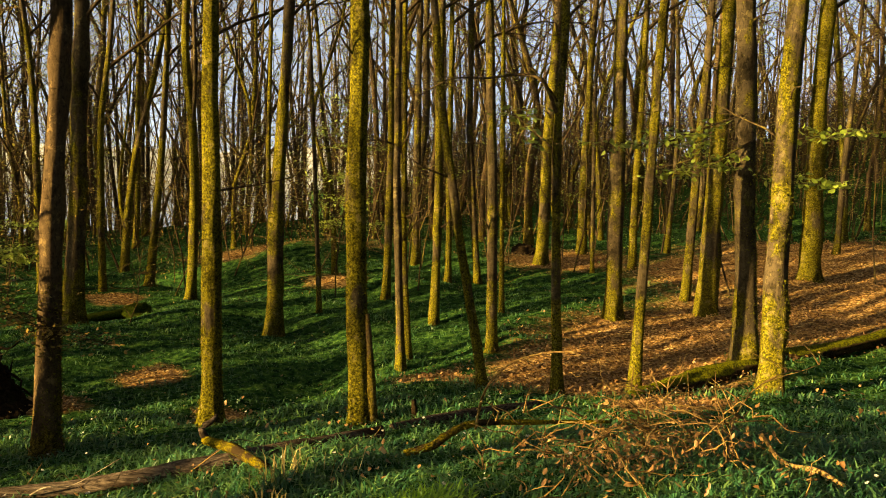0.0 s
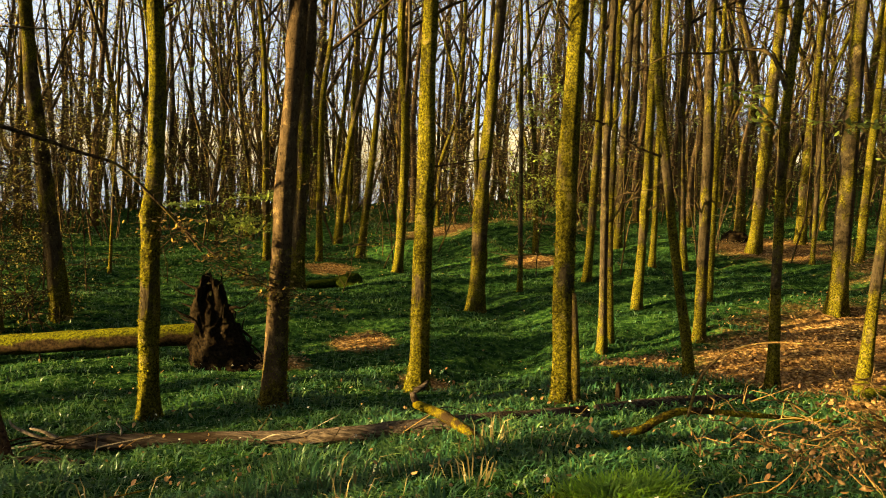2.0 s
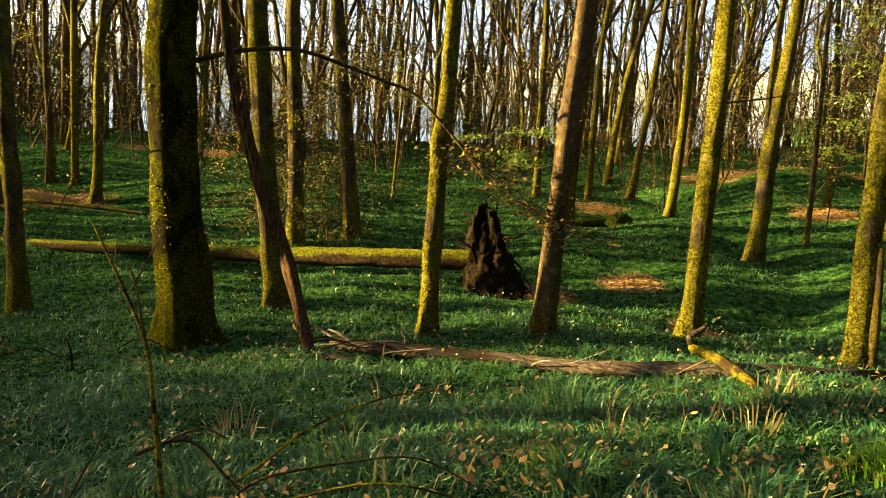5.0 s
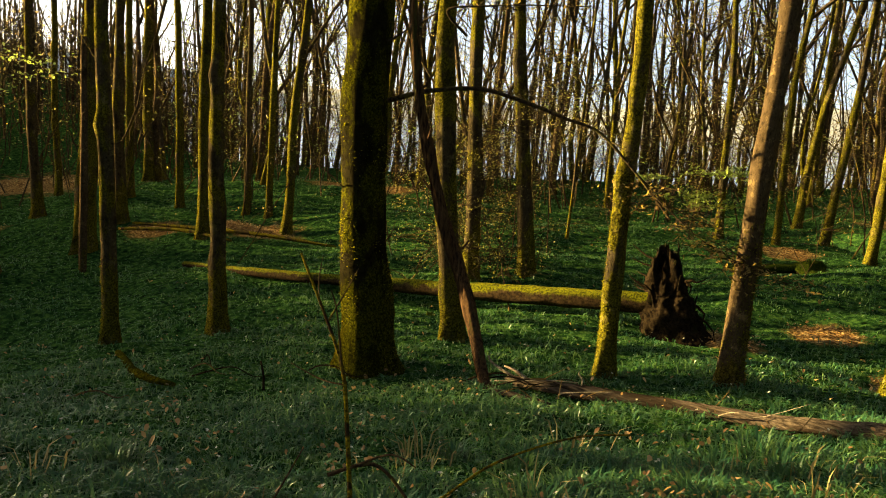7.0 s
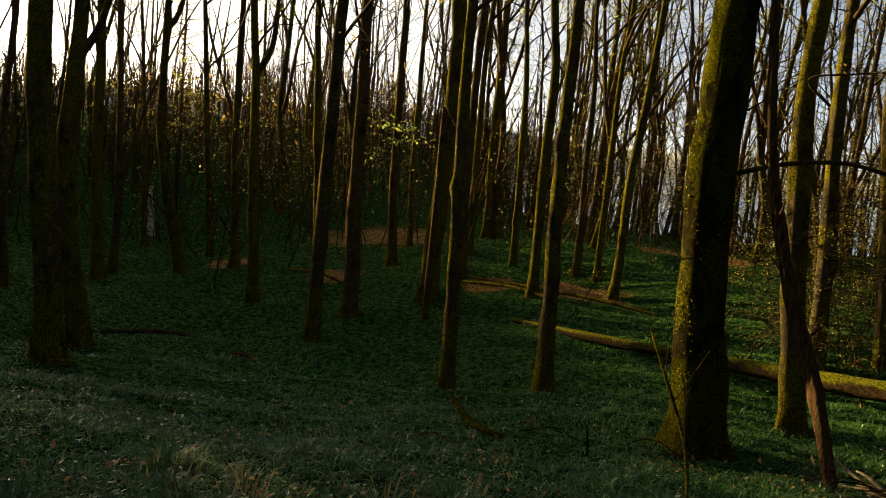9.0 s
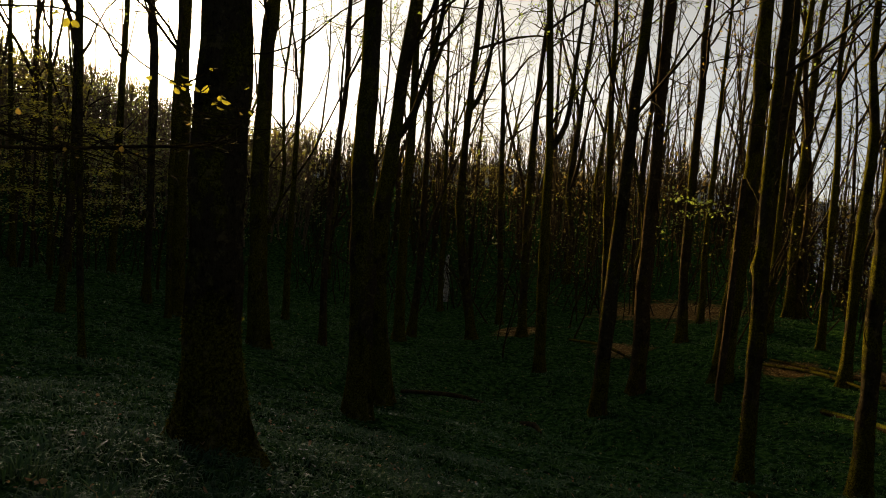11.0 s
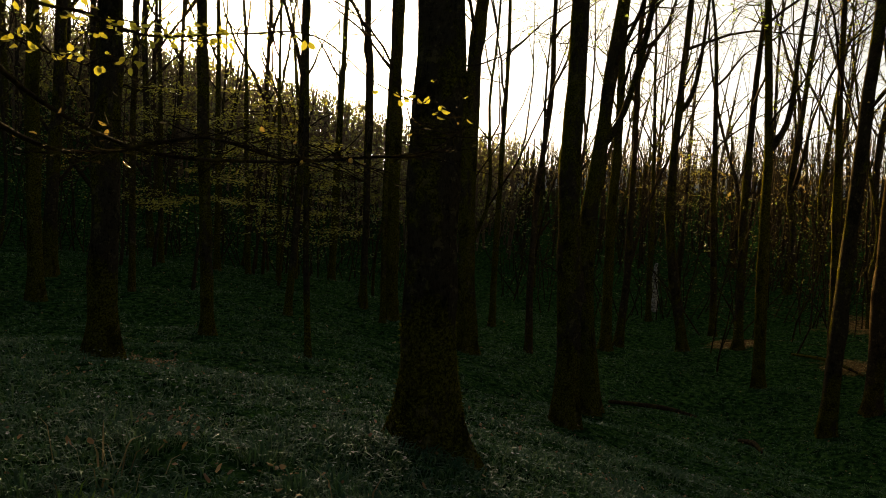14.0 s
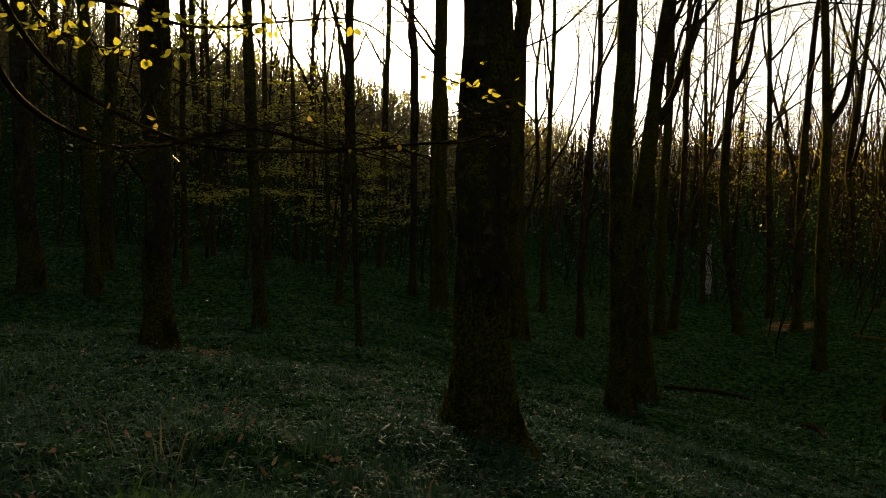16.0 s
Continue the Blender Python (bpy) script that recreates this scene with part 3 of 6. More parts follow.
    tagged(root, kind or f"{size}{lean} {tint} beech trunk with bare spring boughs", "tree", "beech trees of the wood")
    return root


# ---- the trees that stand near ----
t0 = tree(-3.19, 6.49, 0.101, (0.05, 0.02, 1.92), (0.10, 0.05, 3.71), brown=True)
tree(-5.65, 12.38, 0.152, (0.07, 0.03, 2.42), (0.09, 0.04, 4.95))
t2 = tree(-2.19, 7.73, 0.101, (-0.03, -0.01, 2.12), (-0.04, -0.01, 3.96), brown=False)
tree(-2.54, 12.26, 0.118, (0.02, 0.00, 2.36), (0.13, 0.03, 4.87), fork=(1.45, -0.25, -0.05, 4.9, 0.05))
t4 = tree(-0.66, 6.96, 0.095, (-0.09, -0.01, 1.70), (-0.11, -0.01, 3.60), brown=False)
tree(-0.48, 10.00, 0.056, (-0.10, -0.00, 2.04), (-0.16, -0.01, 4.42))
tree(-0.40, 10.33, 0.043, (-0.11, -0.00, 2.02), (-0.17, -0.01, 4.48))
tree(-0.10, 12.28, 0.073, (-0.01, -0.00, 2.28), (-0.02, -0.00, 4.78))
tree(0.47, 8.38, 0.055, (-0.47, 0.03, 2.56), (-0.65, 0.04, 3.98))
tree(0.67, 10.27, 0.072, (-0.10, 0.01, 2.34), (-0.20, 0.01, 4.43))
t10 = tree(1.18, 7.94, 0.056, (-0.12, 0.02, 2.48), (-0.09, 0.01, 3.82))
tree(2.01, 16.52, 0.127, (0.04, -0.01, 1.96), (0.14, -0.02, 5.32))
tree(2.53, 11.83, 0.122, (-0.05, 0.01, 2.22), (-0.07, 0.01, 4.63))
tree(1.93, 7.90, 0.057, (0.04, -0.01, 2.17), (0.09, -0.02, 3.77))
tree(3.97, 12.07, 0.141, (0.03, -0.01, 2.56), (0.06, -0.02, 4.60))
t15 = tree(3.27, 8.58, 0.128, (-0.10, 0.04, 2.17), (-0.18, 0.07, 3.93))
t16 = tree(2.96, 7.16, 0.108, (0.00, -0.00, 2.27), (0.04, -0.02, 3.48))
tree(6.44, 14.18, 0.168, (-0.03, 0.02, 2.92), (0.02, -0.01, 4.83))
tree(3.96, 13.12, 0.081, (0.06, -0.02, 2.11), (0.16, -0.05, 4.77))
tree(0.67, 15.21, 0.074, (-0.23, 0.01, 2.58), (-0.31, 0.01, 5.16))
tree(0.95, 12.65, 0.044, (-0.08, 0.01, 2.22), (-0.16, 0.01, 4.80))
tree(0.11, 15.01, 0.063, (-0.04, 0.00, 2.09), (-0.10, 0.00, 5.15))
tree(-0.96, 14.00, 0.073, (0.02, 0.00, 2.20), (-0.01, -0.00, 5.05))
tree(-2.01, 13.30, 0.042, (-0.14, -0.02, 2.73), (-0.31, -0.05, 4.97))
tree(-4.56, 14.68, 0.096, (0.01, 0.00, 2.81), (-0.15, -0.05, 4.50), fork=(3.2, 0.12, 0.04, 6.0, 0.05))
tree(-5.87, 16.22, 0.084, (0.21, 0.08, 3.09), (0.33, 0.12, 5.64))
tree(-7.31, 18.58, 0.097, (0.16, 0.06, 2.31), (0.65, 0.26, 4.91), fork=(0.9, -0.5, -0.1, 4.5, 0.05))
tree(-6.45, 15.35, 0.075, (-0.04, -0.02, 2.86), (0.11, 0.04, 4.66))
tree(-8.99, 23.68, 0.097, (0.03, 0.01, 1.85), (0.06, 0.02, 5.58))
t29 = tree(-2.12, 15.91, 0.056, (-0.10, -0.01, 1.80), (-0.29, -0.04, 3.21))
tree(-0.58, 17.18, 0.090, (0.00, 0.00, 2.59), (-0.06, -0.00, 5.49))
tree(3.08, 17.94, 0.101, (-0.04, 0.01, 1.87), (0.06, -0.01, 5.52))
tree(2.87, 15.50, 0.044, (-0.05, 0.01, 2.53), (-0.07, 0.01, 4.11))
tree(3.68, 15.72, 0.079, (0.02, -0.01, 2.51), (0.07, -0.02, 5.17))
tree(7.77, 17.53, 0.047, (0.00, -0.00, 1.78), (0.01, -0.01, 2.98))
tree(8.25, 17.02, 0.066, (0.06, -0.03, 2.36), (0.17, -0.08, 5.22))
tree(5.09, 18.45, 0.067, (0.06, -0.02, 1.82), (0.08, -0.02, 3.08))
t37 = tree(-5.98, 4.81, 0.230, (-0.11, -0.12, 1.92), (-0.09, -0.10, 3.43), brown=False, flare=1.0, coat=SHADED_BARK)
t38 = tree(-6.32, 6.33, 0.123, (-0.15, -0.14, 1.90), (-0.22, -0.21, 3.67), brown=False)
t39 = tree(-8.26, 8.73, 0.116, (-0.08, -0.07, 2.09), (-0.14, -0.13, 4.07))
t40 = tree(-7.77, 9.42, 0.118, (-0.17, -0.13, 2.07), (-0.32, -0.25, 4.07))
t41 = tree(-4.20, 6.12, 0.087, (0.01, 0.00, 1.48), (0.06, 0.04, 2.94), brown=False)
t42 = tree(-7.50, 15.12, 0.082, (-0.08, -0.04, 2.13), (-0.14, -0.07, 3.79))
tree(-9.53, 12.87, 0.033, (0.07, 0.05, 2.20), (0.11, 0.08, 3.89))
t44 = tree(-9.36, 3.78, 0.096, (-0.01, -0.02, 2.11), (-0.04, -0.09, 3.94))
t45 = tree(-9.13, 5.04, 0.103, (-0.04, -0.06, 2.02), (-0.04, -0.07, 4.00))
t46 = tree(-15.81, 6.08, 0.198, (0.04, 0.10, 2.59), (0.06, 0.15, 4.63))
tree(-16.97, 7.31, 0.127, (-0.02, -0.04, 2.30), (-0.02, -0.04, 4.55))
tree(-14.47, 7.79, 0.113, (-0.00, -0.00, 2.41), (-0.00, -0.00, 4.48))
tree(-14.16, 9.53, 0.106, (0.03, 0.05, 2.21), (0.14, 0.20, 4.44))
tree(-15.58, 10.02, 0.083, (0.01, 0.02, 2.07), (0.02, 0.03, 4.46))
tree(-16.31, 9.92, 0.085, (-0.00, -0.01, 2.03), (-0.01, -0.01, 4.47))
tree(-17.20, 8.75, 0.093, (-0.02, -0.05, 2.08), (-0.05, -0.09, 4.49))
tree(-21.86, 10.28, 0.150, (-0.01, -0.02, 2.65), (-0.01, -0.02, 4.88))
tree(-19.33, 6.48, 0.126, (-0.03, -0.08, 2.27), (-0.05, -0.13, 4.66))
tree(-22.03, 7.94, 0.097, (-0.03, -0.07, 2.05), (-0.03, -0.08, 4.83))
tree(-19.59, 8.70, 0.103, (-0.01, -0.02, 2.00), (-0.02, -0.04, 4.62))
tree(-14.25, 3.28, 0.140, (0.01, 0.02, 2.53), (0.04, 0.14, 6.44))
t58 = tree(-15.41, 4.29, 0.154, (-0.02, -0.06, 2.89), (-0.03, -0.09, 6.62))
tree(-17.68, 2.82, 0.129, (-0.03, -0.15, 2.75), (-0.05, -0.28, 5.16), fork=(4.8, 0.07, 0.6, 7.0, 0.08))
tree(-21.26, 2.93, 0.118, (-0.02, -0.14, 3.20), (-0.02, -0.15, 6.09))
tree(-20.91, 1.59, 0.137, (-0.06, -0.59, 3.16), (-0.05, -0.56, 6.10), fork=(5.8, 0.02, 0.4, 7.4, 0.08))
tree(-11.08, -0.81, 0.172, (0.00, -0.12, 2.71), (0.01, -0.19, 4.83))
tree(-13.46, -0.50, 0.155, (0.00, -0.24, 2.55), (0.00, -0.12, 5.10), brown=False, fork=(4.2, 0.05, 0.45, 6.5, 0.07))
t64 = tree(-5.73, -1.57, 0.195, (0.02, -0.08, 1.40), (0.02, -0.09, 2.60), brown=False, flare=1.4)
t65 = tree(-15.79, -2.97, 0.196, (0.03, -0.16, 2.44), (0.04, -0.23, 5.41))
tree(-17.98, -1.95, 0.086, (0.00, -0.05, 3.34), (-0.01, 0.07, 5.66))
tree(-20.37, -3.12, 0.084, (0.00, -0.03, 3.87), (0.00, -0.03, 6.45))
tree(-16.99, -4.86, 0.156, (0.02, -0.08, 2.56), (0.04, -0.16, 5.16))
tree(-17.66, -5.67, 0.076, (0.02, -0.06, 2.42), (0.04, -0.13, 5.11))
tree(-20.04, -0.28, 0.137, (-0.00, -0.10, 3.06), (-0.00, -0.12, 5.70))
tree(-23.85, 2.64, 0.107, (-0.04, -0.27, 3.95), (-0.07, -0.55, 7.91))
tree(-25.93, 0.98, 0.089, (-0.01, -0.17, 3.89), (-0.02, -0.40, 8.14))
tree(-18.05, 4.28, 0.108, (-0.05, -0.19, 3.27), (-0.11, -0.40, 6.96))
tree(-8.04, -5.69, 0.163, (0.01, -0.01, 1.93), (0.01, -0.02, 3.73))
tree(-11.39, -6.19, 0.104, (0.07, -0.14, 2.41), (0.13, -0.26, 4.87))
tree(-11.17, -4.51, 0.049, (0.05, -0.14, 2.18), (0.10, -0.26, 4.92))
tree(-19.01, -5.37, 0.135, (0.04, -0.16, 3.12), (0.09, -0.34, 7.05))
tree(-16.28, -4.84, 0.063, (0.03, -0.10, 2.98), (0.04, -0.14, 5.24))
tree(-11.89, -10.76, 0.184, (0.07, -0.08, 2.55), (0.13, -0.15, 4.86))
tree(-12.58, -10.07, 0.141, (0.06, -0.08, 2.64), (0.11, -0.15, 5.04))
tree(-14.88, -11.57, 0.153, (-0.03, 0.04, 2.59), (-0.05, 0.06, 5.45))
tree(-14.88, -6.36, 0.077, (-0.04, 0.10, 2.63), (-0.02, 0.05, 4.55))
tree(-18.16, -5.85, 0.084, (0.03, -0.10, 3.59), (0.07, -0.23, 6.73))
tree(-22.22, -8.04, 0.113, (-0.00, 0.00, 3.75), (-0.00, 0.00, 7.67))
tree(-14.37, -9.36, 0.070, (0.04, -0.06, 2.78), (0.06, -0.10, 5.45))
tree(-29.38, -24.81, 0.158, (0.13, -0.16, 3.89), (0.24, -0.29, 8.47))
tree(-19.34, -10.12, 0.089, (0.05, -0.09, 3.07), (0.11, -0.22, 6.57))
tree(-19.32, -8.43, 0.065, (0.04, -0.10, 2.59), (0.09, -0.21, 5.36))
tree(-19.56, -9.37, 0.074, (0.07, -0.16, 3.18), (0.14, -0.29, 5.86))
tree(-18.27, -11.06, 0.073, (0.07, -0.11, 2.85), (0.13, -0.21, 5.42))
tree(-29.13, -20.53, 0.147, (0.11, -0.15, 4.99), (0.18, -0.26, 9.40))

# ---- boughs that hang into view, each on its own tree ----
def bough(owner, line, r0, r1, leaves=0, size=0.05, leaf_mat=None, twigs=10, spread=0.35, seed=0, flat=0.3, wood=None, droop=0.0, label="", tier=1.0):
    """A bough of a tree through points (x, y, height over the ground), with side twigs and leaves."""
    rng = random.Random(900 + seed)
    pts = [Vector((x, y, float(ground(x, y)) + h)) - owner.location for x, y, h in line]
    n = 8 * (len(pts) - 1) + 1
    path = smooth_line(pts, n)
    w, lf = Stuff(), Stuff()
    w.tube(path, [r0 + (r1 - r0) * i / (n - 1) for i in range(n)], 6)
    ends = []
    for k in range(twigs):
        i = rng.randrange(max(1, n // 4), n)
        a = rng.uniform(0, 6.3)
        tw = sway(path[i], (math.cos(a), math.sin(a), tier * rng.uniform(-0.25, 0.35) - droop), rng.uniform(0.4, 1.0) * spread, 4, 0.18 * tier, rng, -0.03 * droop)
        w.tube(tw, [max(r1, 0.003), 0.003, 0.0025, 0.002, 0.0012], 4)
        ends += tw[1:]
        for _ in range(2):
            b = rng.uniform(0, 6.3)
            t2 = sway(tw[rng.randrange(1, 4)], (math.cos(b), math.sin(b), tier * rng.uniform(-0.2, 0.3) - droop), rng.uniform(0.2, 0.5) * spread, 2, 0.2 * tier, rng)
            w.tube(t2, [0.0022, 0.0018, 0.001], 3)
            ends += t2[1:]
    ob = part("bough", w.mesh("bough"), wood or TWIG, owner, None, label)
    for k in range(leaves):
        lf.leaf(rng.choice(ends or path) + Vector((rng.gauss(0, 0.05), rng.gauss(0, 0.05), rng.gauss(0, 0.012))), size * rng.uniform(0.6, 1.25), rng, flat, 0.75, True)
    if leaves:
        part("leaves", lf.mesh("leaves"), leaf_mat or FRESH, ob)
    return ob


# fresh leaves layered over the litter slope
bough(t15, [(3.2, 8.55, 2.75), (2.6, 8.5, 2.6), (2.2, 8.6, 2.5), (1.85, 8.7, 2.6)], 0.012, 0.004, 230, 0.07, FRESH, 18, 0.6, 1, tier=0.3)
bough(t15, [(3.2, 8.5, 2.45), (2.75, 8.45, 2.25), (2.45, 8.5, 2.15), (2.05, 8.5, 2.2)], 0.01, 0.004, 180, 0.07, FRESH, 15, 0.5, 2, tier=0.3)
bough(t15, [(3.3, 8.5, 2.4), (3.8, 8.15, 2.42), (4.25, 8.0, 2.45)], 0.01, 0.003, 150, 0.07, FRESH, 12, 0.45, 3, tier=0.3)
bough(t15, [(3.3, 8.5, 2.1), (3.5, 8.3, 1.95), (3.95, 8.15, 1.95)], 0.009, 0.003, 120, 0.07, FRESH, 10, 0.45, 4, tier=0.3)
bough(t10, [(1.05, 7.92, 2.75), (0.9, 7.88, 3.02), (0.68, 7.9, 3.1), (0.36, 7.92, 3.1), (0.03, 7.93, 3.12), (-0.3, 7.95, 2.95)], 0.02, 0.006, 0, twigs=8, spread=0.5, seed=5)
bough(t10, [(1.03, 7.92, 2.4), (0.82, 7.94, 2.58), (0.62, 7.94, 2.75)], 0.014, 0.004, 70, 0.07, FRESH, 7, 0.35, 6)
for k, (h, dx) in enumerate(((2.9, -0.3), (2.5, 0.45), (2.0, -0.25), (1.5, 0.3), (1.1, -0.15), (3.3, 0.2), (1.0, 0.7))):
    bough(t29, [(-2.12, 15.9, h + 0.1), (-2.0 + dx * 0.5, 15.6, h), (-1.85 + dx * 1.3, 15.3, h - 0.05)], 0.012, 0.003, 240, 0.052, FRESH, 15, 0.8, 10 + k, tier=0.7, droop=0.1)
for k, (a, b, h) in enumerate((((-7.5, 15.1), (-8.8, 13.8), 1.25), ((-7.5, 15.1), (-7.2, 14.3), 1.35), ((-7.5, 15.1), (-8.0, 14.0), 0.9), ((-7.5, 15.1), (-7.3, 14.3), 0.7))):
    bough(t42, [(*a, h + 0.1), ((a[0] + b[0]) / 2, (a[1] + b[1]) / 2, h + 0.05), (*b, h)], 0.014, 0.003, 300, 0.065, FRESH, 14, 0.9, 20 + k, tier=0.15)
bough(t58, [(-15.4, 4.3, 3.9), (-15.5, 4.7, 3.7), (-15.4, 5.3, 3.5)], 0.015, 0.004, 90, 0.065, FRESH, 12, 0.6, 26)
bough(t46, [(-15.8, 6.1, 3.2), (-16.2, 5.6, 3.3), (-16.6, 5.0, 3.2)], 0.015, 0.004, 70, 0.065, FRESH, 10, 0.6, 27)
# copper-leaved twigs low on the near trunk
bough(t0, [(-3.12, 6.42, 1.05), (-2.95, 6.28, 1.05), (-2.65, 6.34, 0.88)], 0.006, 0.002, 26, 0.035, OLD, 9, 0.3, 30)
bough(t0, [(-3.15, 6.42, 1.1), (-3.2, 6.2, 1.2), (-3.35, 6.1, 1.3)], 0.005, 0.002, 24, 0.035, OLD, 9, 0.35, 31)
# long arched bough of the stout tree, its end hung with golden twigs
bough(t37, [(-5.95, 4.85, 2.55), (-5.54, 4.96, 2.62), (-5.21, 5.27, 2.63), (-4.91, 5.53, 2.55), (-4.63, 5.75, 2.4), (-4.38, 5.92, 2.23), (-4.15, 6.06, 1.96), (-3.95, 6.16, 1.69), (-3.75, 6.2, 1.45)],
      0.024, 0.009, 0, twigs=5, spread=0.3, seed=32)
bough(t37, [(-3.95, 6.16, 1.69), (-3.48, 6.26, 1.3), (-3.1, 6.4, 1.05), (-2.75, 6.53, 0.88)], 0.007, 0.002, 260, 0.042, OLD, 30, 0.45, 33, 0.4, None, 0.15)
bough(t37, [(-4.2, 6.05, 2.0), (-3.8, 6.3, 1.55), (-3.45, 6.5, 1.35)], 0.006, 0.002, 240, 0.042, OLD, 26, 0.5, 34, 0.4, None, 0.15)
bough(t38, [(-6.35, 6.25, 3.3), (-6.31, 5.9, 3.5), (-5.98, 6.1, 3.56), (-5.6, 6.3, 3.55), (-5.0, 6.6, 3.5)], 0.016, 0.005, 20, 0.04, OLD, 8, 0.4, 35)
# golden hanging twigs about the ivy-grown pair
for k in range(14):
    g = random.Random(60 + k)
    h = g.uniform(0.8, 3.2)
    a = g.uniform(0, 6.3)
    own, ox, oy = ((t40, -7.8, 9.4), (t39, -8.26, 8.75))[k % 2]
    bough(own, [(ox, oy, h + 0.3), (ox + 0.5 * math.cos(a), oy + 0.5 * math.sin(a), h + 0.25), (ox + 1.1 * math.cos(a), oy + 1.1 * math.sin(a), h - 0.25)], 0.008, 0.002, 230, 0.03, GOLD, 26, 0.7, 40 + k, 0.3, None, 0.35)
bush = tagged(new("twig_bush"), "tangle of dark arching twigs with small golden leaves", "shrub")
bush.location = Vector((-8.3, 9.2, float(ground(-8.3, 9.2))))
rng = random.Random(321)
for k in range(46):
    s, lf = Stuff(), Stuff()
    x, y = -8.3 + rng.gauss(0, 0.75), 9.2 + rng.gauss(0, 0.55)
    a = rng.uniform(0, 6.3)
    st = Vector((x, y, float(ground(x, y)) - 0.03)) - bush.location
    ln = sway(st, (0.6 * math.cos(a), 0.6 * math.sin(a), 1), rng.uniform(1.0, 2.3), 8, 0.16, rng, -0.12)
    s.tube(ln, list(np.linspace(rng.uniform(0.007, 0.013), 0.002, 9)), 5)
    for _ in range(7):
        c = rng.uniform(0, 6.3)
        tw = sway(ln[rng.randrange(2, 9)], (math.cos(c), math.sin(c), rng.uniform(-0.3, 0.5)), rng.uniform(0.25, 0.7), 3, 0.2, rng, -0.05)
        s.tube(tw, [0.004, 0.003, 0.0025, 0.0015], 4)
        for _ in range(5):
            lf.leaf(tw[rng.randrange(1, 4)] + Vector((rng.gauss(0, 0.04), rng.gauss(0, 0.04), rng.gauss(0, 0.03))), rng.uniform(0.02, 0.036), rng, 0.3, 0.7, True)
    stem = part("stem", s.mesh("stem"), TWIG, bush)
    part("leaves", lf.mesh("leaves"), GOLD, stem)
# high bough across the light
bough(t65, [(-15.75, -3.1, 6.4), (-15.2, -2.75, 7.3), (-15.15, -1.74, 7.7), (-15.14, -0.82, 8.06), (-15.1, 0.5, 8.3), (-15.0, 1.75, 8.22), (-14.8, 3.0, 8.05), (-14.4, 4.33, 7.98), (-14.1, 4.9, 8.2)], 0.07, 0.02, 0, twigs=16, spread=1.3, seed=60)
# tree at the edge of the glade, with bare drooping boughs and the first leaves
t_edge = tree(-2.34, -2.55, 0.105, (0.0, 0.0, 1.5), (0.02, 0.0, 3.0), brown=False, low=3.4)
bough(t_edge, [(-2.36, -2.53, 1.95), (-2.8, -2.75, 1.62), (-3.4, -2.9, 1.44), (-3.56, -2.7, 1.46), (-3.67, -2.5, 1.57), (-3.82, -2.32, 1.63), (-3.95, -2.0, 1.62), (-4.06, -1.75, 1.68)], 0.014, 0.004, 14, 0.035, OLD, 44, 0.55, 70, 0.3)
bough(t_edge, [(-2.36, -2.53, 2.1), (-3.0, -2.75, 1.72), (-3.65, -2.6, 1.52), (-3.9, -2.1, 1.58), (-4.1, -1.6, 1.74), (-4.17, -1.35, 1.81), (-4.19, -1.17, 1.98)], 0.012, 0.004, 12, 0.035, OLD, 40, 0.5, 71, 0.3)
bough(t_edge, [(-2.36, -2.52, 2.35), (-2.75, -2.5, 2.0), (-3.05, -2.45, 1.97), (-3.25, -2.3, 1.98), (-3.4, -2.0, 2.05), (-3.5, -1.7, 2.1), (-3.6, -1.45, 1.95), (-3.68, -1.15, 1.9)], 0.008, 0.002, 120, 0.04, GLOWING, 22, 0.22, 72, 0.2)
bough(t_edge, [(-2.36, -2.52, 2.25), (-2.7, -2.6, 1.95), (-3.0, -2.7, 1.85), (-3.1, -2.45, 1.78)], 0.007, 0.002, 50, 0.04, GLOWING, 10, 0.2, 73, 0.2)

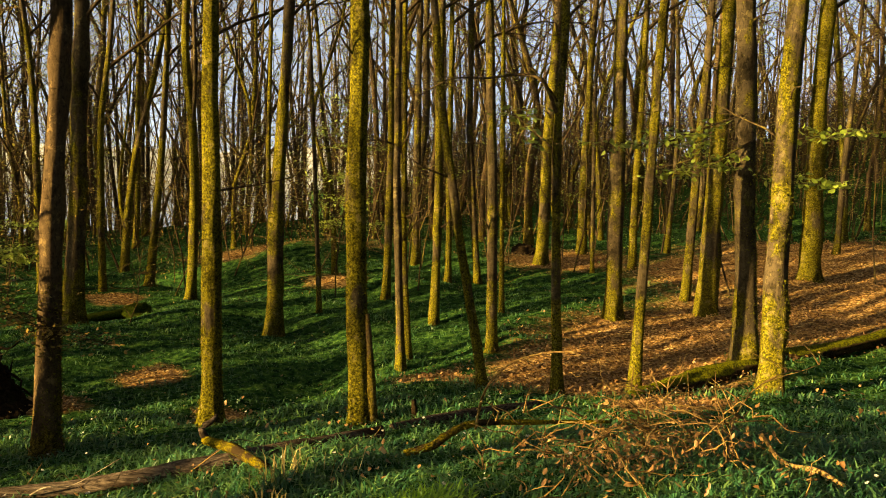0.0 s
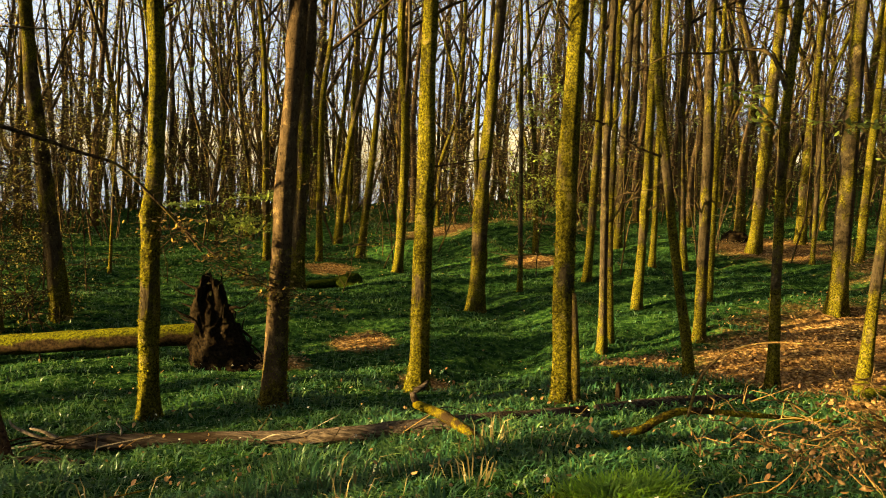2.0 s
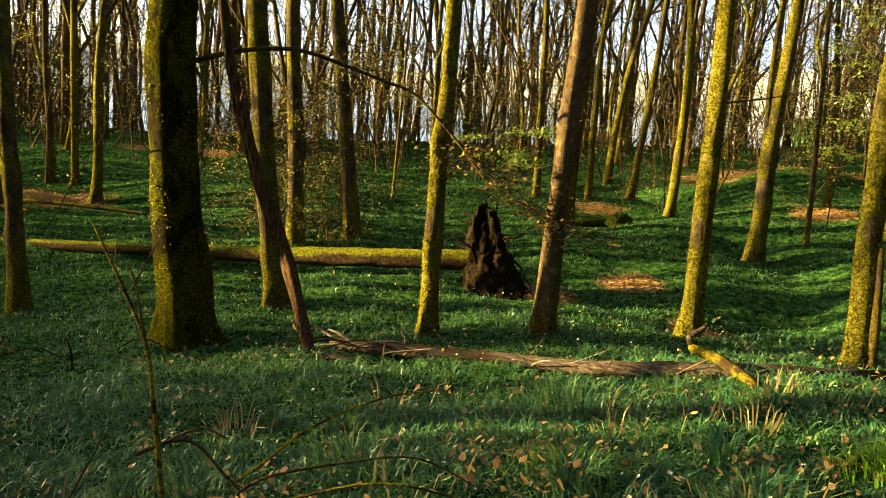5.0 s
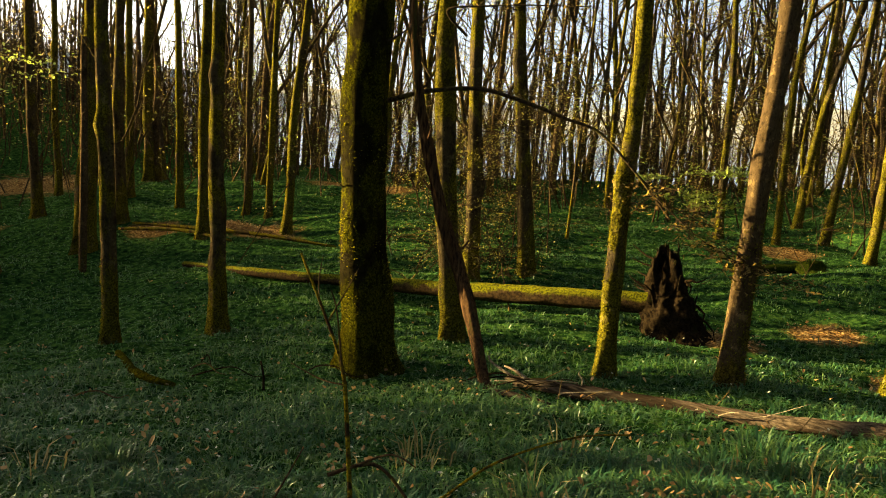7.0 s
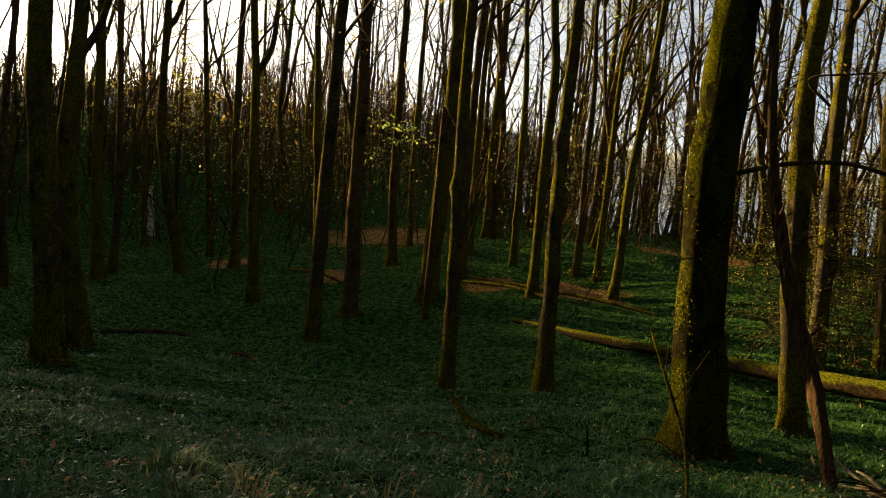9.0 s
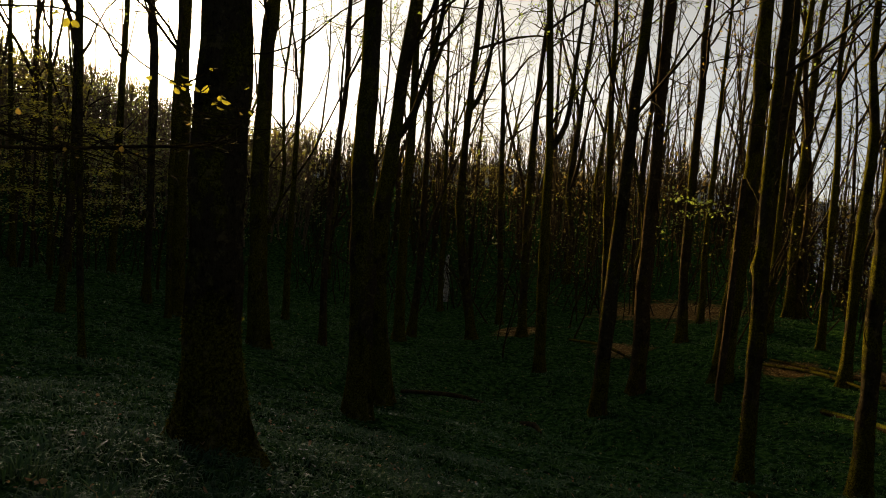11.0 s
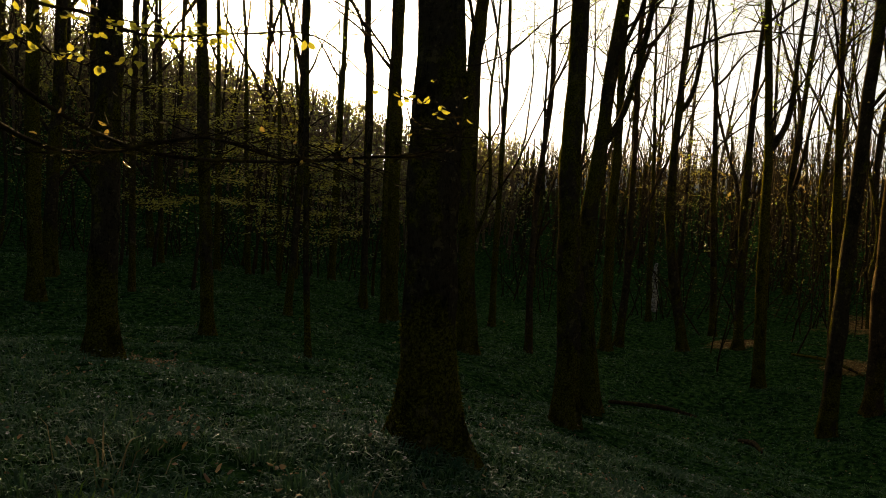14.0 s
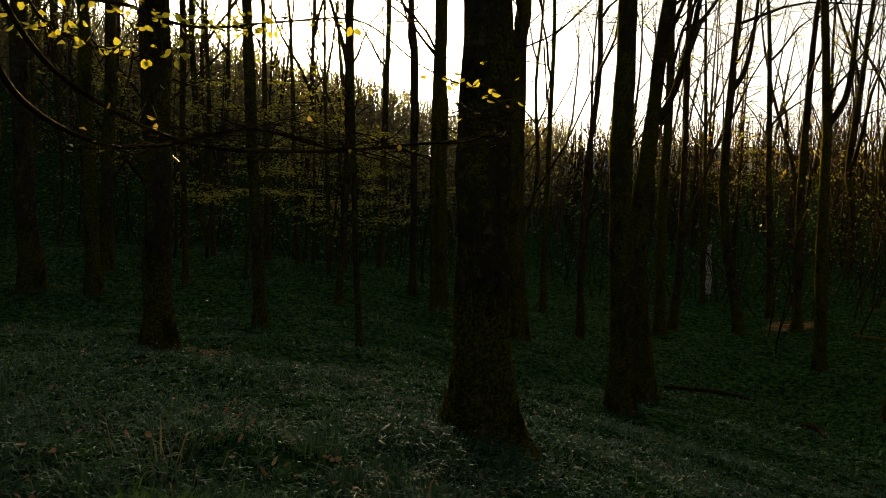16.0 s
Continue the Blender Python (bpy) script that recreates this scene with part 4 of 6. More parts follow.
# ---- the wood behind them ----
def far_prototype(seed, height, r):
    """A beech of the far wood: trunk, one crown of boughs, and its leaves."""
    rng = random.Random(seed)
    root = new("beech_tree")
    pts = stem_path([(rng.gauss(0, 0.1), rng.gauss(0, 0.1), 1.6), (rng.gauss(0, 0.2), rng.gauss(0, 0.2), 3.2), (rng.gauss(0, 0.35), rng.gauss(0, 0.35), 5.5)], height, rng)
    path = smooth_line(pts, 26)
    part("trunk", trunk_mesh(path, [max(0.012, r * max(0.0, 1 - max(p.z, 0) / height) ** 0.8) for p in path], 7, rng, 0.7), BARK if seed % 3 else BARK_BROWN, root)
    wood, leaf = Stuff(), Stuff()
    for k in range(2):
        i = rng.randrange(5, 13)
        a = rng.uniform(0, 6.3)
        stem = sway(path[i], (math.cos(a) * 0.55, math.sin(a) * 0.55, 1), (height - path[i].z) * rng.uniform(0.55, 0.8), 6, 0.1, rng, 0.06)
        q = r * rng.uniform(0.45, 0.65)
        wood.tube(stem, [q, q * 0.85, q * 0.7, q * 0.55, q * 0.4, q * 0.25, 0.008], 5, cap=False)
    for k in range(11):
        h = 3.8 + (height * 0.96 - 3.8) * (k + rng.random()) / 11
        i = min(range(len(path)), key=lambda q: abs(path[q].z - h))
        a = k * 2.4 + rng.uniform(-0.6, 0.6)
        ln = min(0.3 * (height - h) + 0.9, 3.4) * rng.uniform(0.7, 1.2)
        if k < 4:
            ln *= 0.8
        bough = sway(path[i], (math.cos(a), math.sin(a), rng.uniform(0.5, 1.6)), ln, 5, 0.14, rng, 0.05)
        wood.tube(bough, [0.026, 0.021, 0.017, 0.013, 0.009, 0.005], 4, cap=False)
        for s in range(4):
            j = rng.randrange(1, 6)
            b = rng.uniform(0, 6.3)
            sub = sway(bough[j], (math.cos(b), math.sin(b), rng.uniform(0.1, 1.2)), rng.uniform(0.5, 1.3), 3, 0.18, rng)
            wood.tube(sub, [0.011, 0.009, 0.007, 0.004], 3, cap=False)
            for t in range(2):
                c = rng.uniform(0, 6.3)
                tw = sway(sub[rng.randrange(1, 4)], (math.cos(c), math.sin(c), rng.uniform(-0.1, 0.9)), rng.uniform(0.25, 0.5), 1, 0.2, rng)
                wood.tube(tw, [0.006, 0.004], 3, cap=False)
                if rng.random() < 0.85:
                    for _ in range(6):
                        leaf.leaf(tw[1] + Vector((rng.gauss(0, 0.12), rng.gauss(0, 0.12), rng.gauss(0, 0.08))), rng.uniform(0.06, 0.11), rng)
    part("crown", wood.mesh("crown"), TWIG, root)
    part("leaves", leaf.mesh("leaves"), GOLD if seed % 2 else FRESH, root)
    return tagged(root, "slim distant beech with bare boughs and sparse spring leaves", "tree", "beech trees of the wood")


def sun_lane(x, y):
    """How far a spot lies aside from the line that runs from the path towards the sun."""
    return math.sin(SUN_AZ) * y + math.cos(SUN_AZ) * x


rng = random.Random(11)
spots, tries = [], 0
while len(spots) < 205 and tries < 20000:
    tries += 1
    az = rng.uniform(-46, 150)
    r = 20 + 20 * rng.random() ** 0.9
    x, y = -r * math.sin(radians(az)), r * math.cos(radians(az))
    if (95 < az < 121 and rng.random() < 0.65) or (az > 66 and 3 < sun_lane(x, y) < 22 and rng.random() < 0.78):
        continue
    if all((x - q[0]) ** 2 + (y - q[1]) ** 2 > 2.0 for q in spots):
        spots.append((x, y))
PROTOS = []
for k, (x, y) in enumerate(spots):
    if k < 9:
        ob = far_prototype(40 + k, 11.5 + 0.6 * k, (0.06, 0.085, 0.1, 0.07, 0.12, 0.09, 0.055, 0.105, 0.08)[k])
        PROTOS.append(ob)
        ob.matrix_basis = pose(x, y, float(ground(x, y)))
    else:
        s = rng.uniform(0.85, 1.2)
        m = pose(x, y, float(ground(x, y)), rng.gauss(0, 2.5), rng.gauss(0, 2.5), rng.uniform(0, 360)) @ Matrix.Scale(s, 4)
        ob = copy_thing(PROTOS[k % 9], Matrix())
        ob.matrix_basis = m


def bare_tree(s, leaf, x, y, rng, r, height, leaves=2):
    """A plain tree of the deep wood, added to a mass of others."""
    z = float(ground(x, y)) - 0.2
    top = Vector((x + rng.gauss(0, 0.9), y + rng.gauss(0, 0.9), z + height))
    mid = Vector((x, y, z)).lerp(top, 0.45) + Vector((rng.gauss(0, 0.35), rng.gauss(0, 0.35), 0))
    line = smooth_line([(x, y, z), mid, top], 6)
    s.tube(line, [r * 1.15, r * 0.95, r * 0.8, r * 0.6, r * 0.35, 0.015], 5, cap=False)
    a = rng.uniform(0, 6.3)
    fork = sway(line[rng.choice((1, 2, 2, 3))], (0.45 * math.cos(a), 0.45 * math.sin(a), 1), height * rng.uniform(0.3, 0.5), 4, 0.12, rng, 0.06)
    s.tube(fork, [r * 0.6, r * 0.5, r * 0.38, r * 0.25, 0.01], 4, cap=False)
    for k in range(10):
        u = rng.uniform(0.25, 0.95)
        p = line[0].lerp(line[-1], u) if u > 0.9 else smooth_line(line, 21)[int(u * 20)]
        a = rng.uniform(0, 6.3)
        b = sway(p, (math.cos(a), math.sin(a), rng.uniform(0.3, 1.6)), (1.1 - u) * rng.uniform(1.2, 3.2) + 0.5, 3, 0.15, rng, 0.05)
        s.tube(b, [0.022, 0.016, 0.011, 0.006], 3, cap=False)
        for t in range(3):
            c = rng.uniform(0, 6.3)
            tw = sway(b[rng.randrange(1, 4)], (math.cos(c), math.sin(c), rng.uniform(0, 1)), rng.uniform(0.4, 1.0), 1, 0.2, rng)
            s.tube(tw, [0.009, 0.006], 3, cap=False)
            for _ in range(leaves):
                leaf.leaf(tw[1] + Vector((rng.gauss(0, 0.12), rng.gauss(0, 0.12), rng.gauss(0, 0.12))), rng.uniform(0.08, 0.16), rng)


rng = random.Random(12)
deep, deep_leaf = Stuff(), Stuff()
for k in range(800):
    if k < 250:
        az, r = rng.uniform(6, 62), 30 + 30 * rng.random()
    elif k < 420:
        az, r = rng.uniform(-52, 8), 34 + 45 * rng.random()
    elif k < 640:
        az, r = rng.uniform(58, 165), 36 + 40 * rng.random()
        if (92 < az < 128 and rng.random() < 0.7) or (3 < sun_lane(-r * math.sin(radians(az)), r * math.cos(radians(az))) < 24 and rng.random() < 0.6):
            continue
    else:
        # unseen trees behind the path, added to hold back skylight from there
        az, r = rng.uniform(160, 310), 7.5 + 32 * rng.random() ** 0.8
    bare_tree(deep, deep_leaf, -r * math.sin(radians(az)), r * math.cos(radians(az)), rng, rng.uniform(0.05, 0.12), rng.uniform(10, 16), 8 if k < 250 else (3 if k < 640 else 1))
tagged(part("deep_wood", deep.mesh("deep_wood"), DEEP_BARK), "crowded thin trunks and bare boughs of the deep wood", "woodland", kind="stuff")
tagged(part("deep_wood_leaves", deep_leaf.mesh("deep_wood_leaves"), GOLD), "budding golden leaves of the deep wood", "foliage", kind="stuff")

# undergrowth between the far trunks
brush, brush_leaf = Stuff(), Stuff()
for k in range(860):
    az = rng.uniform(62, 155) if k < 480 else (rng.uniform(-48, 62) if k < 680 else rng.uniform(100, 138))
    r = 24 + 40 * rng.random()
    if 480 <= k < 680:
        r = 22 + 20 * rng.random()
    x, y = -r * math.sin(radians(az)), r * math.cos(radians(az))
    z = float(ground(x, y))
    for q in range(3):
        ln = sway((x + rng.gauss(0, 0.3), y + rng.gauss(0, 0.3), z - 0.1), (rng.gauss(0, 0.3), rng.gauss(0, 0.3), 1), rng.uniform(1.5, 4.5), 4, 0.12, rng)
        brush.tube(ln, [0.022, 0.018, 0.014, 0.01, 0.005], 3, cap=False)
        for t in range(4):
            c = rng.uniform(0, 6.3)
            tw = sway(ln[rng.randrange(1, 5)], (math.cos(c), math.sin(c), rng.uniform(-0.1, 0.5)), rng.uniform(0.4, 1.1), 2, 0.2, rng)
            brush.tube(tw, [0.008, 0.006, 0.004], 3, cap=False)
            for _ in range(1 if 62 < az < 100 else 5):
                brush_leaf.leaf(tw[rng.randrange(1, 3)] + Vector((rng.gauss(0, 0.1), rng.gauss(0, 0.1), rng.gauss(0, 0.05))), rng.uniform(0.06, 0.12), rng, 0.7)
tagged(part("undergrowth", brush.mesh("undergrowth"), TWIG), "thin tangled saplings between the far trunks", "undergrowth", kind="stuff")
tagged(part("undergrowth_leaves", brush_leaf.mesh("undergrowth_leaves"), FRESH), "layered young leaves of the undergrowth", "foliage", kind="stuff")

# close-grown slim poles and twigs that fill the gaps of the wood
rng = random.Random(14)
poles, pole_leaf = Stuff(), Stuff()
for k in range(620):
    az = rng.uniform(-44, 64) if k < 500 else rng.uniform(64, 92)
    r = 19 + 27 * rng.random() ** 0.8
    x, y = -r * math.sin(radians(az)), r * math.cos(radians(az))
    z = float(ground(x, y)) - 0.1
    tall = rng.uniform(2.0, 7)
    ln = sway((x, y, z), (rng.gauss(0, 0.22), rng.gauss(0, 0.22), 1), tall, 7, 0.17, rng, 0.04)
    q = rng.uniform(0.010, 0.030)
    poles.tube(ln, list(np.linspace(q, 0.004, 8)), 4, cap=False)
    for t in range(9):
        c = rng.uniform(0, 6.3)
        tw = sway(ln[rng.randrange(1, 8)], (math.cos(c), math.sin(c), rng.uniform(-0.1, 0.8)), rng.uniform(0.5, 1.9), 3, 0.3, rng)
        poles.tube(tw, [0.009, 0.007, 0.005, 0.003], 3, cap=False)
        for _ in range(6 if az < 62 else 2):
            pole_leaf.leaf(tw[rng.randrange(1, 4)] + Vector((rng.gauss(0, 0.12), rng.gauss(0, 0.12), rng.gauss(0, 0.06))), rng.uniform(0.05, 0.10), rng, 0.4)
tagged(part("thicket", poles.mesh("thicket"), TWIG), "close-grown slim poles and twigs between the trunks", "thicket", kind="stuff")
tagged(part("thicket_leaves", pole_leaf.mesh("thicket_leaves"), GOLD), "scattered golden-green leaves of the thicket", "foliage", kind="stuff")

# twiggy saplings with copper leaves in front of the far trunks
rng = random.Random(15)
fine, fine_leaf, fresh_leaf = Stuff(), Stuff(), Stuff()
for k in range(420):
    az = rng.uniform(-2, 62) if k < 240 else rng.uniform(-38, 8)
    r = 13 + 27 * rng.random() ** 0.7
    x, y = -r * math.sin(radians(az)), r * math.cos(radians(az))
    up = (rng.uniform(2.0, 8.5) if k < 240 else rng.uniform(5.0, 10.0)) * (0.5 + 0.5 * ease(r, 12, 24))
    base = Vector((x, y, float(ground(x, y)) - 0.1))
    stem = sway(base, (rng.gauss(0, 0.12), rng.gauss(0, 0.12), 1), up, 6, 0.12, rng)
    fine.tube(stem, list(np.linspace(0.006 + 0.002 * up, 0.003, 7)), 4, cap=False)
    for t in range(13):
        c = rng.uniform(0, 6.3)
        tw = sway(stem[rng.randrange(1, 7)], (math.cos(c), math.sin(c), rng.uniform(-0.2, 0.6)), rng.uniform(0.6, 1.7), 3, 0.25, rng)
        fine.tube(tw, [0.006, 0.005, 0.004, 0.002], 3, cap=False)
        for _ in range(7):
            (fine_leaf if k < 240 else fresh_leaf).leaf(tw[rng.randrange(1, 4)] + Vector((rng.gauss(0, 0.12), rng.gauss(0, 0.12), rng.gauss(0, 0.05))), rng.uniform(0.03, 0.065), rng, 0.4)
tagged(part("twiggy_saplings", fine.mesh("twiggy_saplings"), TWIG), "fine tangled twigs of saplings before the far trunks", "saplings", kind="stuff")
tagged(part("sapling_leaves", fine_leaf.mesh("sapling_leaves"), OLD), "small copper leaves clinging to the sapling twigs", "foliage", kind="stuff")
tagged(part("sapling_leaves", fresh_leaf.mesh("sapling_leaves"), FRESH), "small fresh green leaves on the sapling twigs", "foliage", kind="stuff")

# wooded hillside behind: loose crowns, too many to count
CREST_AZ = (50, 58, 66, 74, 78, 83, 89, 97, 104, 109, 112, 115, 118, 124, 140, 170)
CREST_EL = (1.5, 2.5, 4.5, 5.4, 5.7, 5.0, 4.5, 4.1, 4.7, 6.2, 6.7, 7.4, 8.2, 9.0, 11, 14)
rng = random.Random(5)
hill, hill_leaf, vale, vale_leaf = Stuff(), Stuff(), Stuff(), Stuff()
for k in range(2300):
    az = rng.uniform(56, 168) if k < 1900 else rng.uniform(96, 124)
    r = 34 + 46 * rng.random() ** 0.8
    x, y = -r * math.sin(radians(az)), r * math.cos(radians(az))
    z = float(ground(x, y))
    crest = 1.55 + r * math.tan(radians(float(np.interp(az, CREST_AZ, CREST_EL))))
    hgt = min(9.0, max(1.6, (crest - z) * rng.uniform(0.55, 1.0)))
    wood, leaf = (hill, hill_leaf) if az > 97 else (vale, vale_leaf)
    wood.tube([(x, y, z - 0.5), (x + rng.gauss(0, 0.4), y + rng.gauss(0, 0.4), z + hgt)], [0.07, 0.02], 3, cap=False)
    for _ in range(9):
        u = rng.uniform(0.25, 0.95)
        a = rng.uniform(0, 6.3)
        wood.tube([(x, y, z + hgt * u), (x + math.cos(a) * 1.6 * (1.1 - u), y + math.sin(a) * 1.6 * (1.1 - u), z + hgt * u + rng.uniform(0.6, 1.5))], [0.02, 0.008], 3, cap=False)
    for _ in range(34 if az > 97 else 7):
        u = rng.random()
        w = 1.3 * math.sin(math.pi * (0.15 + 0.85 * u)) + 0.3
        leaf.leaf((x + rng.gauss(0, w * 0.6), y + rng.gauss(0, w * 0.6), z + hgt * (0.25 + 0.75 * u)), rng.uniform(0.12, 0.28), rng, 0.2, 0.6)
tagged(part("hillside_wood", hill.mesh("hillside_wood"), HILL_WOOD), "bare trees covering the hillside behind", "woodland", kind="stuff")
tagged(part("valley_wood", vale.mesh("valley_wood"), TWIG), "dark bare trees of the wooded valley", "woodland", kind="stuff")
tagged(part("valley_leaves", vale_leaf.mesh("valley_leaves"), OLD), "sparse copper leaves of the valley trees", "foliage", kind="stuff")
tagged(part("hillside_leaves", hill_leaf.mesh("hillside_leaves"), GOLD), "budding golden crowns of the hillside trees", "foliage", kind="stuff")


# young conifer standing in the light, and a white stem for a light glint
def young_larch(x, y, height):
    root = tagged(new("young_larch"), "slim young larch with tiers of golden needles", "tree")
    root.location = Vector((x, y, float(ground(x, y))))
    rng = random.Random(404)
    s = Stuff()
    s.tube([(0, 0, -0.2), (0.05, 0.02, height * 0.5), (0, 0.05, height)], [0.08, 0.05, 0.01], 8)
    part("trunk", s.mesh("trunk"), BARK_BROWN, root)
    for k in range(34):
        h = height * (0.28 + 0.7 * k / 34)
        s, lf = Stuff(), Stuff()
        for q in range(3):
            a = rng.uniform(0, 6.3)
            ln = sway((0.02, 0.02, h), (math.cos(a), math.sin(a), 0.25), (height - h) * 0.28 * rng.uniform(0.6, 1.1) + 0.25, 4, 0.12, rng, -0.04)
            s.tube(ln, [0.016, 0.012, 0.009, 0.006, 0.003], 4)
            for _ in range(26):
                i = rng.randrange(1, 5)
                lf.leaf(ln[i] + Vector((rng.gauss(0, 0.09), rng.gauss(0, 0.09), rng.gauss(-0.05, 0.05))), rng.uniform(0.05, 0.1), rng, 0.2, 0.3)
        b = part("branch", s.mesh("branch"), TWIG, root)
        part("needles", lf.mesh("needles"), GOLD, b)


young_larch(-31.9, 2.3, 8.6)


# wooded slope on the shaded side of the wood
rng = random.Random(6)
slope, slope_leaf = Stuff(), Stuff()
for k in range(620):
    az = rng.uniform(-58, 2)
    r = 36 + 40 * rng.random()
    x, y = -r * math.sin(radians(az)), r * math.cos(radians(az))
    z = float(ground(x, y))
    hgt = min(9.0, max(2.5, (1.55 + r * math.tan(radians(float(np.interp(az, (-60, -28, -12, 0, 6), (9, 8, 7, 5, 3))))) - z) * rng.uniform(0.5, 1.0)))
    slope.tube(sway((x, y, z - 0.4), (rng.gauss(0, 0.06), rng.gauss(0, 0.06), 1), hgt, 3, 0.06, rng), [0.09, 0.07, 0.05, 0.02], 4, cap=False)
    for _ in range(12):
        u = rng.uniform(0.2, 0.95)
        a = rng.uniform(0, 6.3)
        slope.tube(sway((x, y, z + hgt * u), (math.cos(a), math.sin(a), 0.7), rng.uniform(0.8, 1.9), 2, 0.2, rng), [0.024, 0.016, 0.008], 3, cap=False)
    for _ in range(16):
        slope_leaf.leaf((x + rng.gauss(0, 0.8), y + rng.gauss(0, 0.8), z + hgt * rng.uniform(0.2, 1.0)), rng.uniform(0.1, 0.22), rng, 0.2, 0.6)
tagged(part("slope_wood", slope.mesh("slope_wood"), TWIG), "dense bare young trees on the shaded slope", "woodland", kind="stuff")
tagged(part("slope_leaves", slope_leaf.mesh("slope_leaves"), OLD), "sparse copper leaves of the shaded slope", "foliage", kind="stuff")


# young beeches, the low light's glow painted into the leaves of their flat sprays
def young_beech(x, y, height, seed):
    rng = random.Random(700 + seed)
    root = tagged(new("young_beech"), "slender young beech with flat sprays of leaves painted as sunlit", "tree", "young beeches under the hill")
    root.location = Vector((x, y, float(ground(x, y))))
    s = Stuff()
    stem = sway((0, 0, -0.15), (rng.gauss(0, 0.05), rng.gauss(0, 0.05), 1), height, 8, 0.05, rng)
    s.tube(stem, list(np.linspace(0.045, 0.008, 9)), 6)
    part("trunk", s.mesh("trunk"), BARK_BROWN, root)
    twigs = Stuff()
    for k in range(11):
        s, lf = Stuff(), Stuff()
        a = rng.uniform(0, 6.3)
        ln = sway(stem[rng.randrange(3, 9)], (math.cos(a), math.sin(a), 0.12), rng.uniform(0.8, 2.0), 6, 0.12, rng, -0.01)
        s.tube(ln, [0.013, 0.011, 0.009, 0.007, 0.005, 0.004, 0.002], 4)
        for _ in range(9):
            b = a + rng.choice((-1, 1)) * rng.uniform(0.5, 1.2)
            tw = sway(ln[rng.randrange(2, 7)], (math.cos(b), math.sin(b), rng.uniform(-0.08, 0.08)), rng.uniform(0.3, 0.7), 3, 0.1, rng)
            twigs.tube(tw, [0.004, 0.003, 0.002, 0.001], 3)
            for q in range(9):
                lf.leaf(tw[rng.randrange(1, 4)] + Vector((rng.gauss(0, 0.09), rng.gauss(0, 0.09), rng.gauss(0, 0.02))), rng.uniform(0.05, 0.085), rng, 0.75, 0.6, True)
        b = part("bough", s.mesh("bough"), TWIG, root)
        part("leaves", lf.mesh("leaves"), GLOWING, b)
    part("fine_twig", twigs.mesh("fine_twig"), TWIG, root)["kind"] = "stuff"


rng = random.Random(55)
for k in range(15):
    az, r = radians(rng.uniform(106, 127)), rng.uniform(17, 34)
    young_beech(-r * math.sin(az), r * math.cos(az), rng.uniform(2.8, 5.5), k)


def moss_coat(owner, count, low, high, seed):
    """Cushions of moss that stand out from the bark of a near trunk."""
    rng = random.Random(800 + seed)
    trunk = next(c for c in owner.children if c.name.startswith("trunk"))
    polys = [p for p in trunk.data.polygons if low < p.center.z < high]
    weights = [p.area * math.exp(-max(0.0, p.center.z) * 0.35) for p in polys]
    s = Stuff()
    for p in rng.choices(polys, weights, k=count):
        vs = [trunk.data.vertices[i].co for i in p.vertices]
        u, w = rng.random(), rng.random()
        at = vs[0].lerp(vs[1], u).lerp(vs[3].lerp(vs[2], u), w)
        if noise.noise(Vector((at.x * 4 + seed, at.y * 4, at.z * 2.2))) < -0.05:
            continue
        size = rng.uniform(0.012, 0.026)
        d = (p.normal + Vector((rng.gauss(0, 0.5), rng.gauss(0, 0.5), rng.gauss(0, 0.5)))).normalized()
        side = d.cross(Vector((rng.gauss(0, 1), rng.gauss(0, 1), rng.gauss(0, 1)))).normalized() * size * 0.35
        b = len(s.v)
        s.v += [at - side, at + side, at + d * size]
        s.f.append((b, b + 1, b + 2))
    part("moss", s.mesh("moss"), MOSS_TUFT, owner, None, "yellow-green cushions of moss")["kind"] = "stuff"


for k, (owner, count, high) in enumerate(((t_edge, 7000, 2.6), (t37, 2600, 3.0), (t38, 3000, 3.0), (t4, 2200, 1.6), (t2, 2000, 1.2), (t0, 2000, 1.4), (t41, 2200, 1.6),
                                          (t16, 2200, 2.4), (t15, 2400, 2.4), (t64, 1800, 0.9), (t44, 1200, 1.0), (t45, 1400, 1.2))):
    moss_coat(owner, count, -0.05, high, k)


# ---- dead wood on the ground ----
def on_ground(x, y, up=0.0):
    return Vector((x, y, float(ground(x, y)) + up))


def stick(name, pts, radii, material, label, category="branch", n=14, sides=7, wobble=0.08, seed=0, group=""):
    s = Stuff()
    rng = random.Random(seed)
    line = smooth_line(pts, n)
    rad = [float(np.interp(i / (n - 1), np.linspace(0, 1, len(radii)), radii)) for i in range(n)]
    s.tube(line, rad, sides, wobble, rng)
    return tagged(part(name, s.mesh(name), material), label, category, group)


